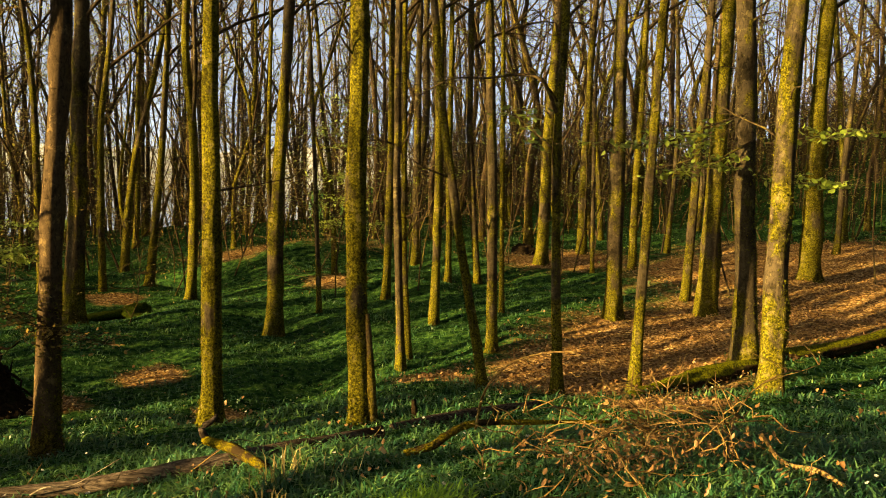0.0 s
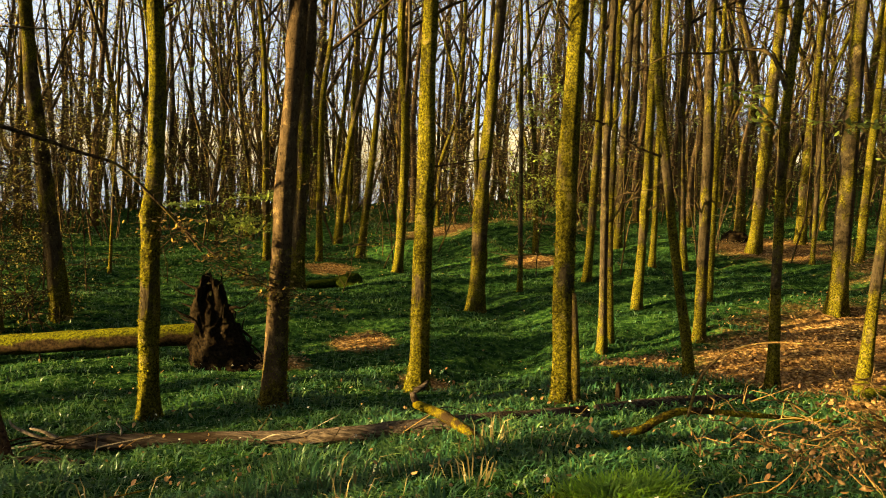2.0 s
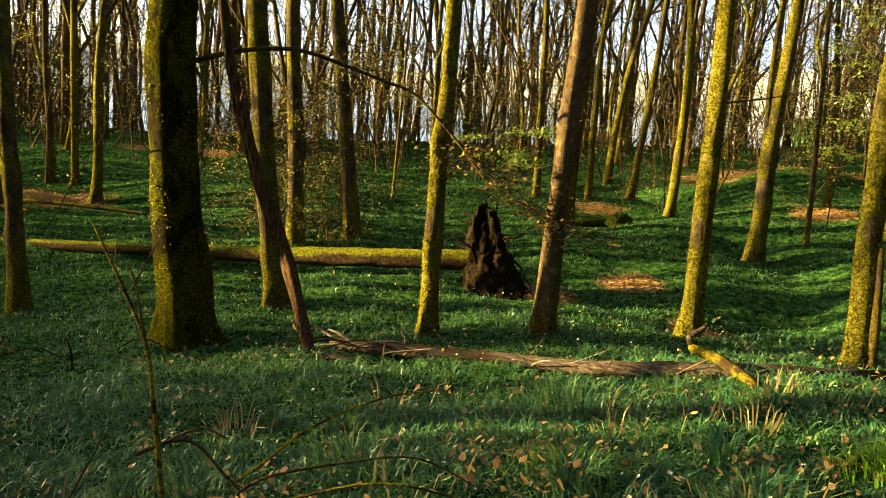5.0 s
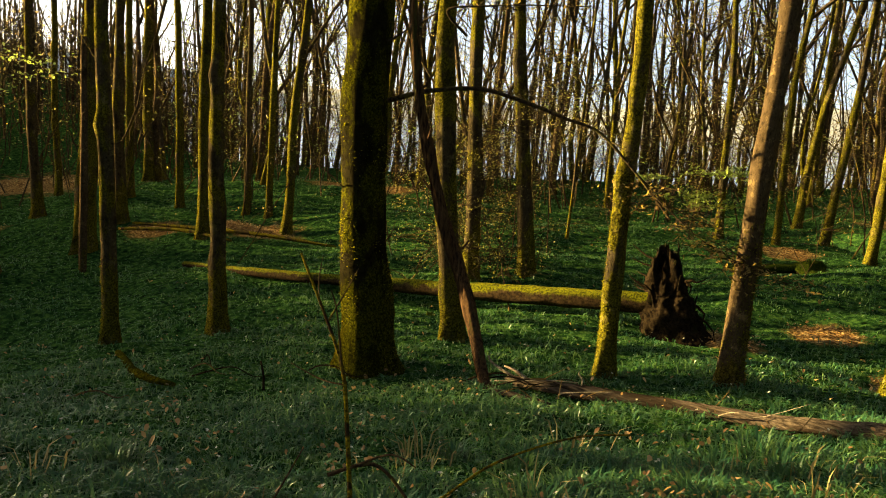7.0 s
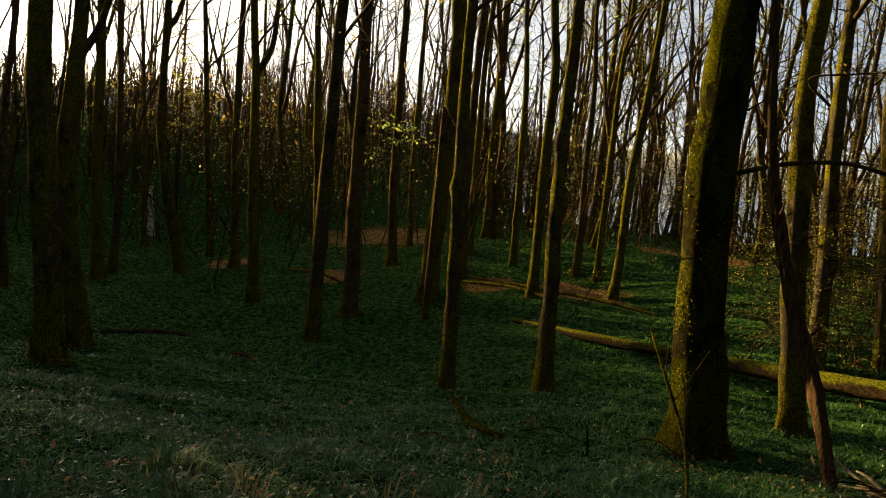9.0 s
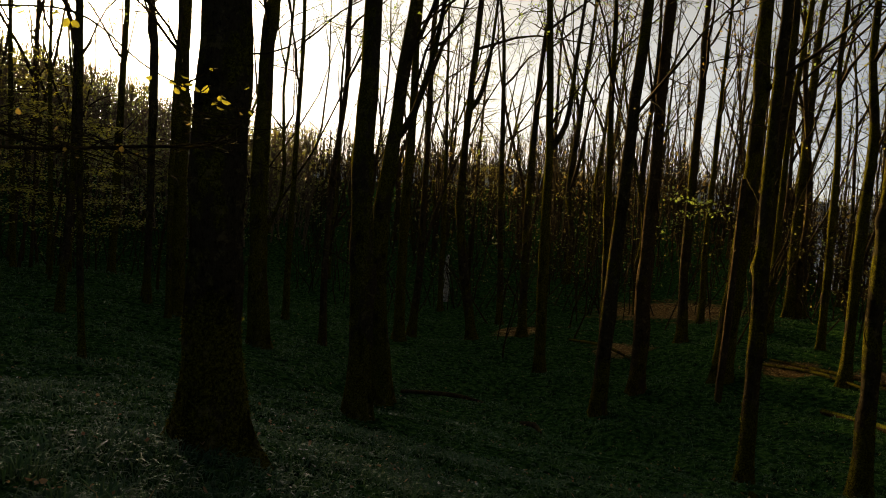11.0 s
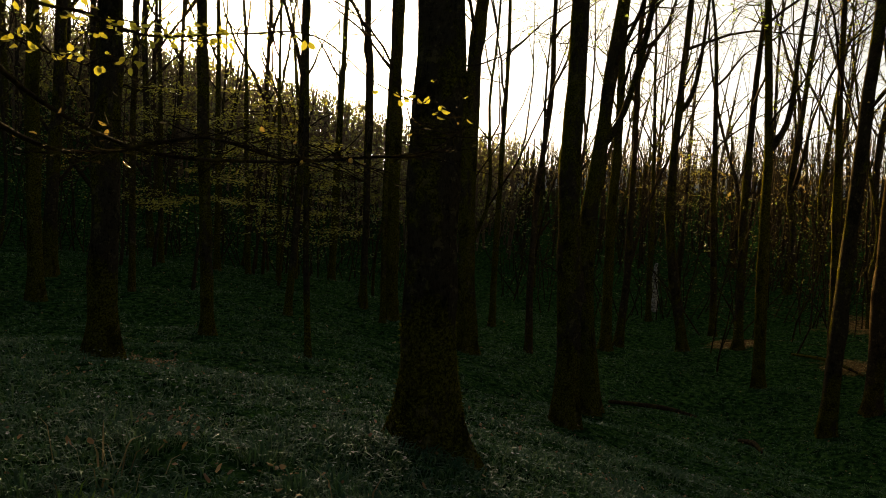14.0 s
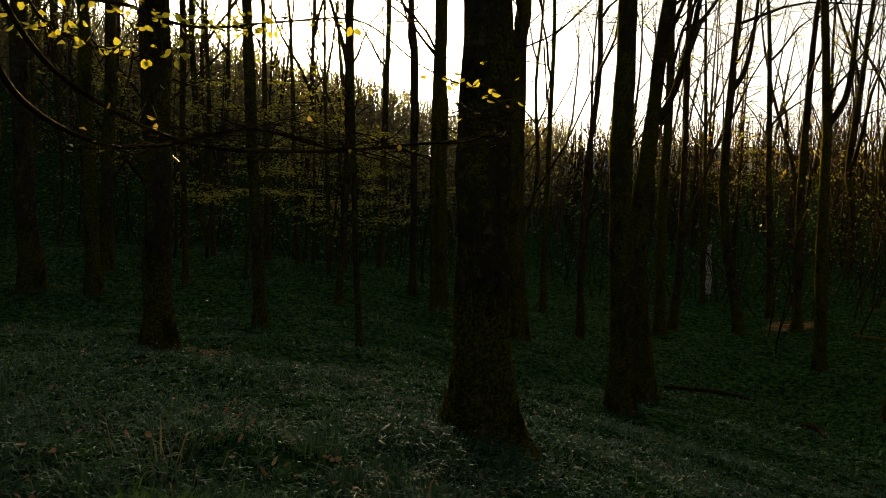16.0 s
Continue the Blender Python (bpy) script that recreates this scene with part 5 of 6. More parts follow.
# long grey log across the bank
def ridged(name, line, radii, seed, torn=0.0, sides=22, rough=1.0):
    """A weathered stem with ridges along it, knots, and a torn end."""
    v, f, n = [], [], len(line)
    total = sum((line[i + 1] - line[i]).length for i in range(n - 1))
    for i, p in enumerate(line):
        d = (line[min(i + 1, n - 1)] - line[max(i - 1, 0)]).normalized()
        a = d.cross(Vector((0, 0, 1)) if abs(d.z) < 0.9 else Vector((1, 0, 0))).normalized()
        c = a.cross(d)
        u = i / (n - 1)
        s = u * total
        r = float(np.interp(u, np.linspace(0, 1, len(radii)), radii))
        for k in range(sides):
            th = 2 * math.pi * k / sides
            e = Vector((math.cos(th) * 1.5, math.sin(th) * 1.5, s * 2 + seed))
            q = 1 + rough * (0.30 * noise.noise(e) + 0.24 * noise.noise(Vector((e.x * 2.6, e.y * 2.6, s * 1.1 + seed))) + 0.14 * noise.noise(Vector((e.x * 5, e.y * 5, s * 7))))
            tear = d * (torn * noise.noise(Vector((e.x * 2.5, e.y * 2.5, seed))) * math.exp(-u * 22))
            v.append(p + (a * math.cos(th) + c * math.sin(th)) * r * q + tear)
    for i in range(n - 1):
        for k in range(sides):
            f.append((i * sides + k, i * sides + (k + 1) % sides, (i + 1) * sides + (k + 1) % sides, (i + 1) * sides + k))
    f += [tuple(range(sides))[::-1], tuple((n - 1) * sides + k for k in range(sides))]
    return mesh_of(name, v, f)


def split_log(name, pts, radii, material, label, n, seed, torn=0.0):
    return tagged(part(name, ridged(name, smooth_line(pts, n), radii, seed, torn), material), label, "log")


log = split_log("log", [on_ground(-4.5, 5.22, 0.06), on_ground(-3.75, 5.27, 0.055), on_ground(-2.75, 5.36, 0.055), on_ground(-1.9, 5.27, 0.045), on_ground(-1.15, 5.27, 0.045), on_ground(-0.4, 5.8, 0.045)],
                (0.045, 0.056, 0.056, 0.052, 0.054, 0.056, 0.056, 0.045), LOG, "weathered grey fallen log lying in the grass", 120, 3, 0.25)
for twig_line, thick in (
        ([on_ground(-4.55, 5.22, 0.09), on_ground(-4.68, 5.2, 0.14), on_ground(-4.78, 5.19, 0.20), on_ground(-4.8, 5.18, 0.25)], 0.017),
        ([on_ground(-4.4, 5.22, 0.10), on_ground(-4.5, 5.2, 0.15), on_ground(-4.62, 5.19, 0.17)], 0.02),
        ([on_ground(-3.86, 5.25, 0.08), on_ground(-3.85, 5.25, 0.17), on_ground(-3.89, 5.25, 0.22), on_ground(-3.87, 5.25, 0.26)], 0.009),
        ([on_ground(-4.0, 5.12, -0.02), on_ground(-3.96, 5.12, 0.05), on_ground(-3.8, 5.13, 0.09), on_ground(-3.5, 5.17, 0.10)], 0.008),
        ([on_ground(-2.7, 5.28, 0.06), on_ground(-2.55, 5.2, 0.13), on_ground(-2.4, 5.25, 0.10), on_ground(-2.1, 5.3, 0.22)], 0.006),
        ([on_ground(-4.9, 5.1, 0.02), on_ground(-4.5, 5.1, 0.07), on_ground(-4.1, 5.16, 0.14), on_ground(-3.87, 5.22, 0.15)], 0.007)):
    s = Stuff()
    run = smooth_line(twig_line, 12)
    s.tube(run, list(np.linspace(thick, thick * 0.4, 12)), 6, 0.1, random.Random(len(run)))
    part("branch_stub", s.mesh("branch_stub"), BARE, log, None, "pale broken branch stub")
split_log("log", [on_ground(-0.35, 6.1, 0.02), on_ground(0.2, 6.55, 0.03), on_ground(0.9, 7.1, 0.04)], (0.03, 0.045, 0.035), LOG, "thin half-buried log in the grass", 40, 4)
# mossy forked piece lying against the log
stick("branch_piece", [on_ground(-1.03, 4.83, 0.02), on_ground(-1.32, 5.2, 0.13), on_ground(-1.6, 5.5, 0.17)],
      (0.032, 0.038, 0.03), MOSS, "short yellow-mossed branch propped on the log", "branch", 12, 9, 0.12, 5)
stick("root_curl", [(-1.58, 5.5, on_ground(-1.58, 5.5).z + 0.16), (-1.63, 5.51, on_ground(-1.6, 5.5).z + 0.25), (-1.57, 5.53, on_ground(-1.6, 5.5).z + 0.29), (-1.53, 5.55, on_ground(-1.6, 5.5).z + 0.34)],
      (0.03, 0.025, 0.02, 0.012), LOG, "dark curled end of a broken branch", "branch", 10, 7, 0.1, 6)
# mossy log on the litter slope
split_log("mossy_log", [on_ground(1.75, 7.25, 0.0), on_ground(2.35, 7.8, 0.09), on_ground(2.85, 8.15, 0.09), on_ground(3.3, 8.4, 0.08)], (0.05, 0.09, 0.1, 0.085, 0.07), FALLEN,
      "moss-topped log among brown leaves", 50, 7)
split_log("mossy_log", [on_ground(3.75, 8.7, 0.05), on_ground(4.3, 9.0, 0.07), on_ground(5.3, 9.45, 0.08)], (0.06, 0.08, 0.09), FALLEN,
      "moss-topped log at the foot of the slope", 40, 8)
# fallen mossy tree with its root plate
FALL = [(-5.0, 8.55, 0.35), (-6.3, 8.1, 0.16), (-7.6, 7.7, 0.12), (-9.1, 7.35, 0.1), (-10.9, 7.0, 0.1), (-13.2, 6.75, 0.06)]
fallen = tagged(new("fallen_tree"), "moss-covered fallen trunk with upturned soil-caked root plate", "fallen tree")
fallen.location = on_ground(-5.0, 8.55)
head, tail = on_ground(*FALL[0]), on_ground(*FALL[-1])
lying = []
for fx, fy, up in FALL:
    u = (fx - head.x) / (tail.x - head.x)
    lying.append(Vector((fx, fy, max(head.z + (tail.z - head.z) * u, on_ground(fx, fy).z + 0.06))) - fallen.location)
part("trunk", ridged("trunk", smooth_line(lying, 90), (0.125, 0.12, 0.10, 0.075, 0.05), 9, rough=0.5), FALLEN, fallen)


def root_plate():
    v, f = [], []
    rings, seg = 50, 84
    for i in range(rings + 1):
        u = i / rings
        for k in range(seg):
            th = 2 * math.pi * k / seg
            d = Vector((math.cos(th), math.sin(th), 2.2 * u))
            rough = 0.16 * noise.noise(d * 1.6) + 0.12 * noise.noise(d * 4.5) + 0.07 * noise.noise(d * 9) + 0.03 * noise.noise(d * 20)
            prof = (0.33 * (1 - u) ** 0.42 + 0.09 + 0.22 * (1 - u) ** 4) * (1 + 0.6 * math.cos(th) * (1 - u)) + rough * (0.3 + 0.35 * (1 - u))
            top = 0.34 * noise.noise(Vector((math.cos(th) * 2.4, math.sin(th) * 2.4, 7))) * u ** 2
            v.append((math.cos(th) * prof - 0.3 * u, math.sin(th) * prof * 0.7, -0.15 + u * 1.0 + top + 0.05 * noise.noise(d * 9)))
    for i in range(rings):
        for k in range(seg):
            f.append((i * seg + k, i * seg + (k + 1) % seg, (i + 1) * seg + (k + 1) % seg, (i + 1) * seg + k))
    f.append(tuple(rings * seg + k for k in range(seg)))
    return mesh_of("root_plate", v, f)


part("root_plate", root_plate(), SOIL, fallen, pose(0.12, 0.0, 0.0, 0, 0, -35), "dark jagged root plate of soil")
rng = random.Random(22)
for k in range(16):
    s = Stuff()
    a = rng.uniform(0, 6.3)
    st = Vector((0.12 + 0.25 * math.cos(a), 0.2 * math.sin(a), rng.uniform(0.25, 0.95)))
    ln = sway(st, (math.cos(a), 0.7 * math.sin(a), rng.uniform(-0.2, 1.2)), rng.uniform(0.25, 0.5), 4, 0.25, rng)
    s.tube(ln, [0.022, 0.017, 0.012, 0.008, 0.004], 6, 0.1, rng)
    part("root", s.mesh("root"), SOIL, fallen)

# bare dead stem leaning towards the stout tree
dead = tagged(new("dead_tree"), "grey barkless dead stem leaning against the stout tree", "dead tree")
dead.location = on_ground(-4.47, 4.81)
dead_line = smooth_line([on_ground(-4.47, 4.81, -0.05), (-5.01, 5.05, on_ground(-5, 5).z + 0.80), (-5.26, 4.98, on_ground(-5.2, 5).z + 1.41), (-5.44, 4.9, on_ground(-5.4, 4.9).z + 2.1),
                         (-5.55, 4.8, on_ground(-5.5, 4.8).z + 2.8), (-5.7, 4.75, on_ground(-5.6, 4.7).z + 4.2)], 30)
part("stem", ridged("stem", smooth_line([p - dead.location for p in dead_line], 70), (0.046, 0.06, 0.055, 0.053, 0.05, 0.04, 0.03), 12, 0, 16), DEAD, dead)
for k, i in enumerate((9, 14, 18, 22)):
    s = Stuff()
    a = 1.3 + 2.2 * k
    q = dead_line[i] - dead.location
    s.tube([q, q + Vector((0.09 * math.cos(a), 0.09 * math.sin(a), 0.05)), q + Vector((0.15 * math.cos(a), 0.15 * math.sin(a), 0.12))], [0.016, 0.012, 0.006], 6)
    part("branch_stub", s.mesh("branch_stub"), DEAD, dead)
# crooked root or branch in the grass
stick("crooked_branch", [on_ground(-8.75, 3.6, 0.02), on_ground(-8.1, 3.4, 0.03), on_ground(-7.45, 3.17, 0.05), on_ground(-6.8, 3.02, 0.06), on_ground(-6.55, 3.12, 0.05)], (0.035, 0.04, 0.042, 0.036, 0.018), SHADED_BARK,
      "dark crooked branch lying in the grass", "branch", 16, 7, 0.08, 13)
# pale sticks in the far hollow
for k, (a, b, c) in enumerate((((-16.6, 7.4), (-14.0, 8.3), (-12.1, 9.2)), ((-20.4, 4.0), (-19.1, 4.5), (-18.1, 4.9)), ((-16.4, 7.0), (-15.0, 7.6), (-13.6, 7.9)), ((-14.5, -0.2), (-14.8, 0.7), (-14.7, 1.3)), ((-13.4, 1.8), (-13.0, 1.95), (-12.6, 2.0)))):
    stick("fallen_branch", [on_ground(*a, 0.05), on_ground(*b, 0.09), on_ground(*c, 0.05)], (0.03, 0.045, 0.02), MOSS if k < 3 else TWIG, "thin fallen branch on the woodland floor", "branch", 12, 6, 0.1, 30 + k)

# added white stem, painting a glint of light seen between the far trunks
stick("pale_stump", [on_ground(-28.0, 1.25, -0.2), on_ground(-28.0, 1.25, 0.6), on_ground(-28.0, 1.2, 1.1), on_ground(-28.0, 1.22, 1.6)], (0.13, 0.10, 0.09, 0.05), GLINT, "added white stem for a glint of light among dark trunks", "stump", 14, 8, 0.2, 36)

# bent mossy bough with thin arched shoot, and the heap of dry twigs beside it
stick("bent_bough", [on_ground(-0.2, 4.93, 0.02), (-0.02, 4.95, on_ground(0, 4.95).z + 0.07), (0.06, 4.97, on_ground(0, 5).z + 0.14), (0.23, 4.99, on_ground(0.2, 5).z + 0.19), (0.6, 5.0, on_ground(0.6, 5).z + 0.17), (1.1, 5.05, on_ground(1.1, 5).z + 0.12)],
      (0.02, 0.028, 0.026, 0.022, 0.016, 0.01), MOSS, "bent yellow-mossed bough lying on the bank", "branch", 26, 8, 0.1, 14)
stick("arched_shoot", [(0.24, 4.95, on_ground(0.24, 4.9).z + 0.15), (0.28, 4.8, on_ground(0.3, 4.8).z + 0.40), (0.41, 4.78, on_ground(0.4, 4.8).z + 0.56), (0.61, 4.77, on_ground(0.6, 4.8).z + 0.62), (0.81, 4.74, on_ground(0.8, 4.7).z + 0.60)],
      (0.010, 0.008, 0.007, 0.006, 0.004), DRY, "thin arched dry shoot rising from the bough", "branch", 20, 6, 0.05, 15)
rng = random.Random(77)
heap = tagged(new("brushwood_heap"), "tangled heap of dry brown twigs with withered leaves", "brushwood")
heap.location = on_ground(0.95, 4.22)
for k in range(44):
    s = Stuff()
    a = rng.uniform(0, 6.3)
    x, y = 0.95 + rng.gauss(0, 0.38), 4.22 + rng.gauss(0, 0.38)
    st = on_ground(x, y, rng.uniform(0.03, 0.26)) - heap.location
    ln = sway(st, (math.cos(a), 0.8 * math.sin(a), rng.uniform(-0.1, 0.45)), rng.uniform(0.35, 1.0), 8, 0.3, rng, -0.04)
    thick = rng.uniform(0.003, 0.0075)
    s.tube(ln, list(np.linspace(thick, 0.0016, 9)), 5)
    for _ in range(4):
        j = rng.randrange(2, 9)
        b = rng.uniform(0, 6.3)
        s.tube(sway(ln[j], (math.cos(b), math.sin(b), rng.uniform(-0.2, 0.9)), rng.uniform(0.1, 0.35), 4, 0.35, rng), [0.0042, 0.0036, 0.003, 0.0022, 0.0012], 4)
    part("twig", s.mesh("twig"), DRY, heap)
s = Stuff()
for k in range(620):
    x, y = 1.0 + rng.gauss(0, 0.30), 4.02 + rng.gauss(0, 0.30)
    s.leaf(on_ground(x, y, abs(rng.gauss(0.08, 0.09))) - heap.location, rng.uniform(0.022, 0.045), rng, 0.0, 0.55, True)
part("withered_leaves", s.mesh("withered_leaves"), LITTER, heap, None, "withered orange-brown leaves")


# short dead stem beside a trunk, snag, stumps and loose sticks
stick("broken_stem", [on_ground(-0.555, 6.9, -0.05), (-0.59, 6.9, on_ground(-0.57, 6.88).z + 0.5), (-0.63, 6.9, on_ground(-0.6, 6.9).z + 0.95)], (0.05, 0.034, 0.018), BARK_BROWN, "short mossy dead stem beside a beech trunk", "dead stem", 12, 9, 0.08, 80)
stick("stump_post", [on_ground(-0.2, 6.9, -0.05), on_ground(-0.2, 6.9, 0.1), on_ground(-0.21, 6.9, 0.17)], (0.028, 0.026, 0.018), SOIL, "small dark broken stump post", "stump", 8, 8, 0.15, 81)
SNAG = on_ground(-14.6, 5.55, -0.1)
snag = tagged(new("snag"), "broken bare snag with a pale sunlit edge", "dead tree")
snag.location = SNAG
s = Stuff()
s.tube(smooth_line([(0, 0, 0), (0.02, 0.03, 2.0), (0.0, 0.05, 4.15)], 16), list(np.linspace(0.075, 0.05, 16)), 8, 0.12, random.Random(82))
part("stem", s.mesh("stem"), BARK_BROWN, snag)
for k in range(5):
    s = Stuff()
    a = k * 2.1
    s.tube([(0.04 * math.cos(a), 0.04 * math.sin(a), 1.2 + 0.55 * k), (0.16 * math.cos(a), 0.16 * math.sin(a), 1.25 + 0.55 * k)], [0.015, 0.008], 5)
    part("stub", s.mesh("stub"), BARK_BROWN, snag)
stick("pale_stick", [on_ground(1.70, 4.17, 0.12), on_ground(1.68, 3.85, 0.05), on_ground(1.76, 3.66, 0.05), on_ground(1.78, 3.45, 0.03)], (0.008, 0.014, 0.014, 0.01), DRY, "pale curved stick in the grass", "stick", 16, 7, 0.08, 83)
stick("leaning_stick", [on_ground(-6.5, 5.0, 0.2), on_ground(-6.1, 4.75, 0.1), on_ground(-5.7, 4.55, 0.02)], (0.008, 0.014, 0.018), DRY, "grey stick lying at the foot of the stout tree", "stick", 10, 6, 0.1, 84)
stick("dark_stick", [on_ground(-6.15, 3.75, -0.02), on_ground(-6.2, 3.78, 0.12), on_ground(-6.28, 3.8, 0.25)], (0.014, 0.012, 0.008), SOIL, "short dark stick poking up from the grass", "stick", 8, 6, 0.1, 85)
rng = random.Random(88)
for k, (x, y) in enumerate(((-7.2, 3.6), (-7.5, 3.9), (-6.9, 3.45), (-6.75, 2.3), (-6.3, 4.3), (-4.75, 4.85), (-4.6, 4.95), (-4.9, 4.9))):
    a = rng.uniform(-0.6, 0.6)
    line = [on_ground(x + d * 0.3 * math.cos(a), y + d * 0.3 * math.sin(a), up) for d, up in ((0, 0.0), (0.7, 0.09), (1.5, 0.15), (2.2, 0.10), (2.8, 0.13))]
    stick("dead_twig", line, (0.008, 0.008, 0.007, 0.005, 0.003), SOIL if k % 3 else TWIG, "thin dead twig lying across the grass", "twig", 16, 5, 0.1, 300 + k, "dead twigs in the grass")
stick("broken_slab", [on_ground(-4.4, 4.75, 0.03), on_ground(-4.1, 4.8, 0.03), on_ground(-3.85, 4.85, 0.02)], (0.02, 0.03, 0.02), LOG, "flat broken piece of wood in the grass", "wood", 10, 7, 0.15, 86)


def lump(name, x, y, rx, ry, h, material, label, category, seed):
    """A rounded, uneven hump with a shaggy surface."""
    v, f = [], []
    rings, seg = 14, 32
    for i in range(rings + 1):
        u = i / rings * math.pi / 2
        for k in range(seg):
            th = 2 * math.pi * k / seg
            d = Vector((math.cos(th) * math.cos(u), math.sin(th) * math.cos(u), math.sin(u)))
            q = 1 + 0.3 * noise.noise(d * 1.9 + Vector((seed, 0, 0))) + 0.2 * noise.noise(d * 6 + Vector((0, seed, 0)))
            v.append((d.x * rx * q, d.y * ry * q, d.z * h * q - 0.06))
    for i in range(rings):
        for k in range(seg):
            f.append((i * seg + k, i * seg + (k + 1) % seg, (i + 1) * seg + (k + 1) % seg, (i + 1) * seg + k))
    f.append(tuple(rings * seg + k for k in range(seg)))
    return tagged(part(name, mesh_of(name, v, f), material, None, Matrix.Translation(on_ground(x, y))), label, category)


lump("mossy_stump", -5.1, 13.4, 0.34, 0.26, 0.27, DULL_MOSS, "low moss-covered stump in the grass", "stump", 3)
stick("mossy_root", [on_ground(-5.2, 13.3, 0.1), on_ground(-5.6, 13.0, 0.07), on_ground(-6.0, 12.8, 0.02)], (0.09, 0.07, 0.03), DULL_MOSS, "mossy root running from the stump", "root", 10, 8, 0.15, 87)
lump("dark_stump", 1.85, 18.3, 0.3, 0.26, 0.22, SOIL, "dark rotten stump on the rise", "stump", 5)
lump("moss_cushion", -0.36, 3.56, 0.13, 0.11, 0.11, DULL_MOSS, "bright moss cushion beside a grass tuft", "moss", 6)
lump("mossy_stone", -7.6, 7.25, 0.1, 0.09, 0.1, DULL_MOSS, "small mossy stone by the fallen trunk", "stone", 8)

# slim sapling in front, with its low shoots
sapling = tagged(new("sapling"), "slim green sapling with bare shoots in the grass", "sapling")
sapling.location = on_ground(-2.62, 1.84)
for k, (line, r0, r1) in enumerate((
        (((-2.62, 1.84, -0.05), (-2.76, 1.89, 0.53), (-2.83, 1.91, 0.72), (-2.91, 1.89, 0.91), (-3.03, 1.83, 1.22)), 0.011, 0.005),
        (((-2.83, 1.91, 0.72), (-2.8, 1.85, 0.95), (-2.78, 1.8, 1.05)), 0.005, 0.002),
        (((-2.91, 1.89, 0.91), (-2.88, 1.97, 1.05), (-2.86, 2.0, 1.12)), 0.004, 0.002),
        (((-2.70, 1.87, 0.3), (-2.55, 1.95, 0.36), (-2.45, 2.0, 0.30)), 0.006, 0.003),
        (((-2.80, 1.9, 0.64), (-2.95, 1.9, 0.66), (-3.1, 1.85, 0.74)), 0.004, 0.002),
        (((-2.95, 1.87, 1.02), (-3.02, 1.92, 1.1), (-3.05, 1.96, 1.2)), 0.004, 0.0015))):
    s = Stuff()
    s.tube(smooth_line([on_ground(p[0], p[1], p[2]) - sapling.location for p in line], 12), list(np.linspace(r0, r1, 12)), 6)
    part("stem" if k == 0 else "shoot", s.mesh("shoot"), MOSS if k == 0 else TWIG, sapling)
for k, (line, r0) in enumerate((
        (((-2.84, 1.87, 0.25), (-2.72, 2.03, 0.27), (-2.57, 2.1, 0.11), (-2.49, 2.12, 0.02)), 0.009),
        (((-2.57, 2.1, 0.05), (-2.48, 2.2, 0.12), (-2.37, 2.4, 0.26), (-2.16, 2.63, 0.36), (-1.95, 2.75, 0.34)), 0.007),
        (((-2.3, 1.85, 0.05), (-2.2, 1.92, 0.15), (-2.0, 2.15, 0.2), (-1.77, 2.32, 0.18), (-1.53, 2.43, 0.05)), 0.006),
        (((-2.25, 1.75, 0.02), (-1.95, 1.95, 0.14), (-1.7, 2.1, 0.16), (-1.35, 2.3, 0.04)), 0.006),
        (((-3.0, 1.6, 0.02), (-2.95, 1.7, 0.22), (-3.05, 1.9, 0.35)), 0.006))):
    stick("bramble_shoot", [on_ground(*p) for p in line], (r0, r0 * 0.8, r0 * 0.5), MOSS if k % 2 else TWIG, "thin mossy shoot arching over the grass", "shoot", 20, 6, 0.06, 90 + k, "low shoots in the grass")
# twigs round the log
rng = random.Random(31)
for k in range(16):
    x = rng.uniform(-4.9, 0.2)
    y = 5.3 + rng.gauss(0, 0.22) + (0.4 if x > -0.6 else 0)
    a = rng.uniform(0, 6.3)
    ln = rng.uniform(0.15, 0.4)
    stick("twig", [on_ground(x, y, 0.03), on_ground(x + ln * math.cos(a) * 0.5, y + ln * math.sin(a) * 0.5, rng.uniform(0.05, 0.16)), on_ground(x + ln * math.cos(a), y + ln * math.sin(a), rng.uniform(0.02, 0.2))],
          (0.005, 0.004, 0.002), DRY if k % 2 else TWIG, "thin dry twig lying by the log", "twig", 8, 5, 0.05, 100 + k, "twigs by the log")

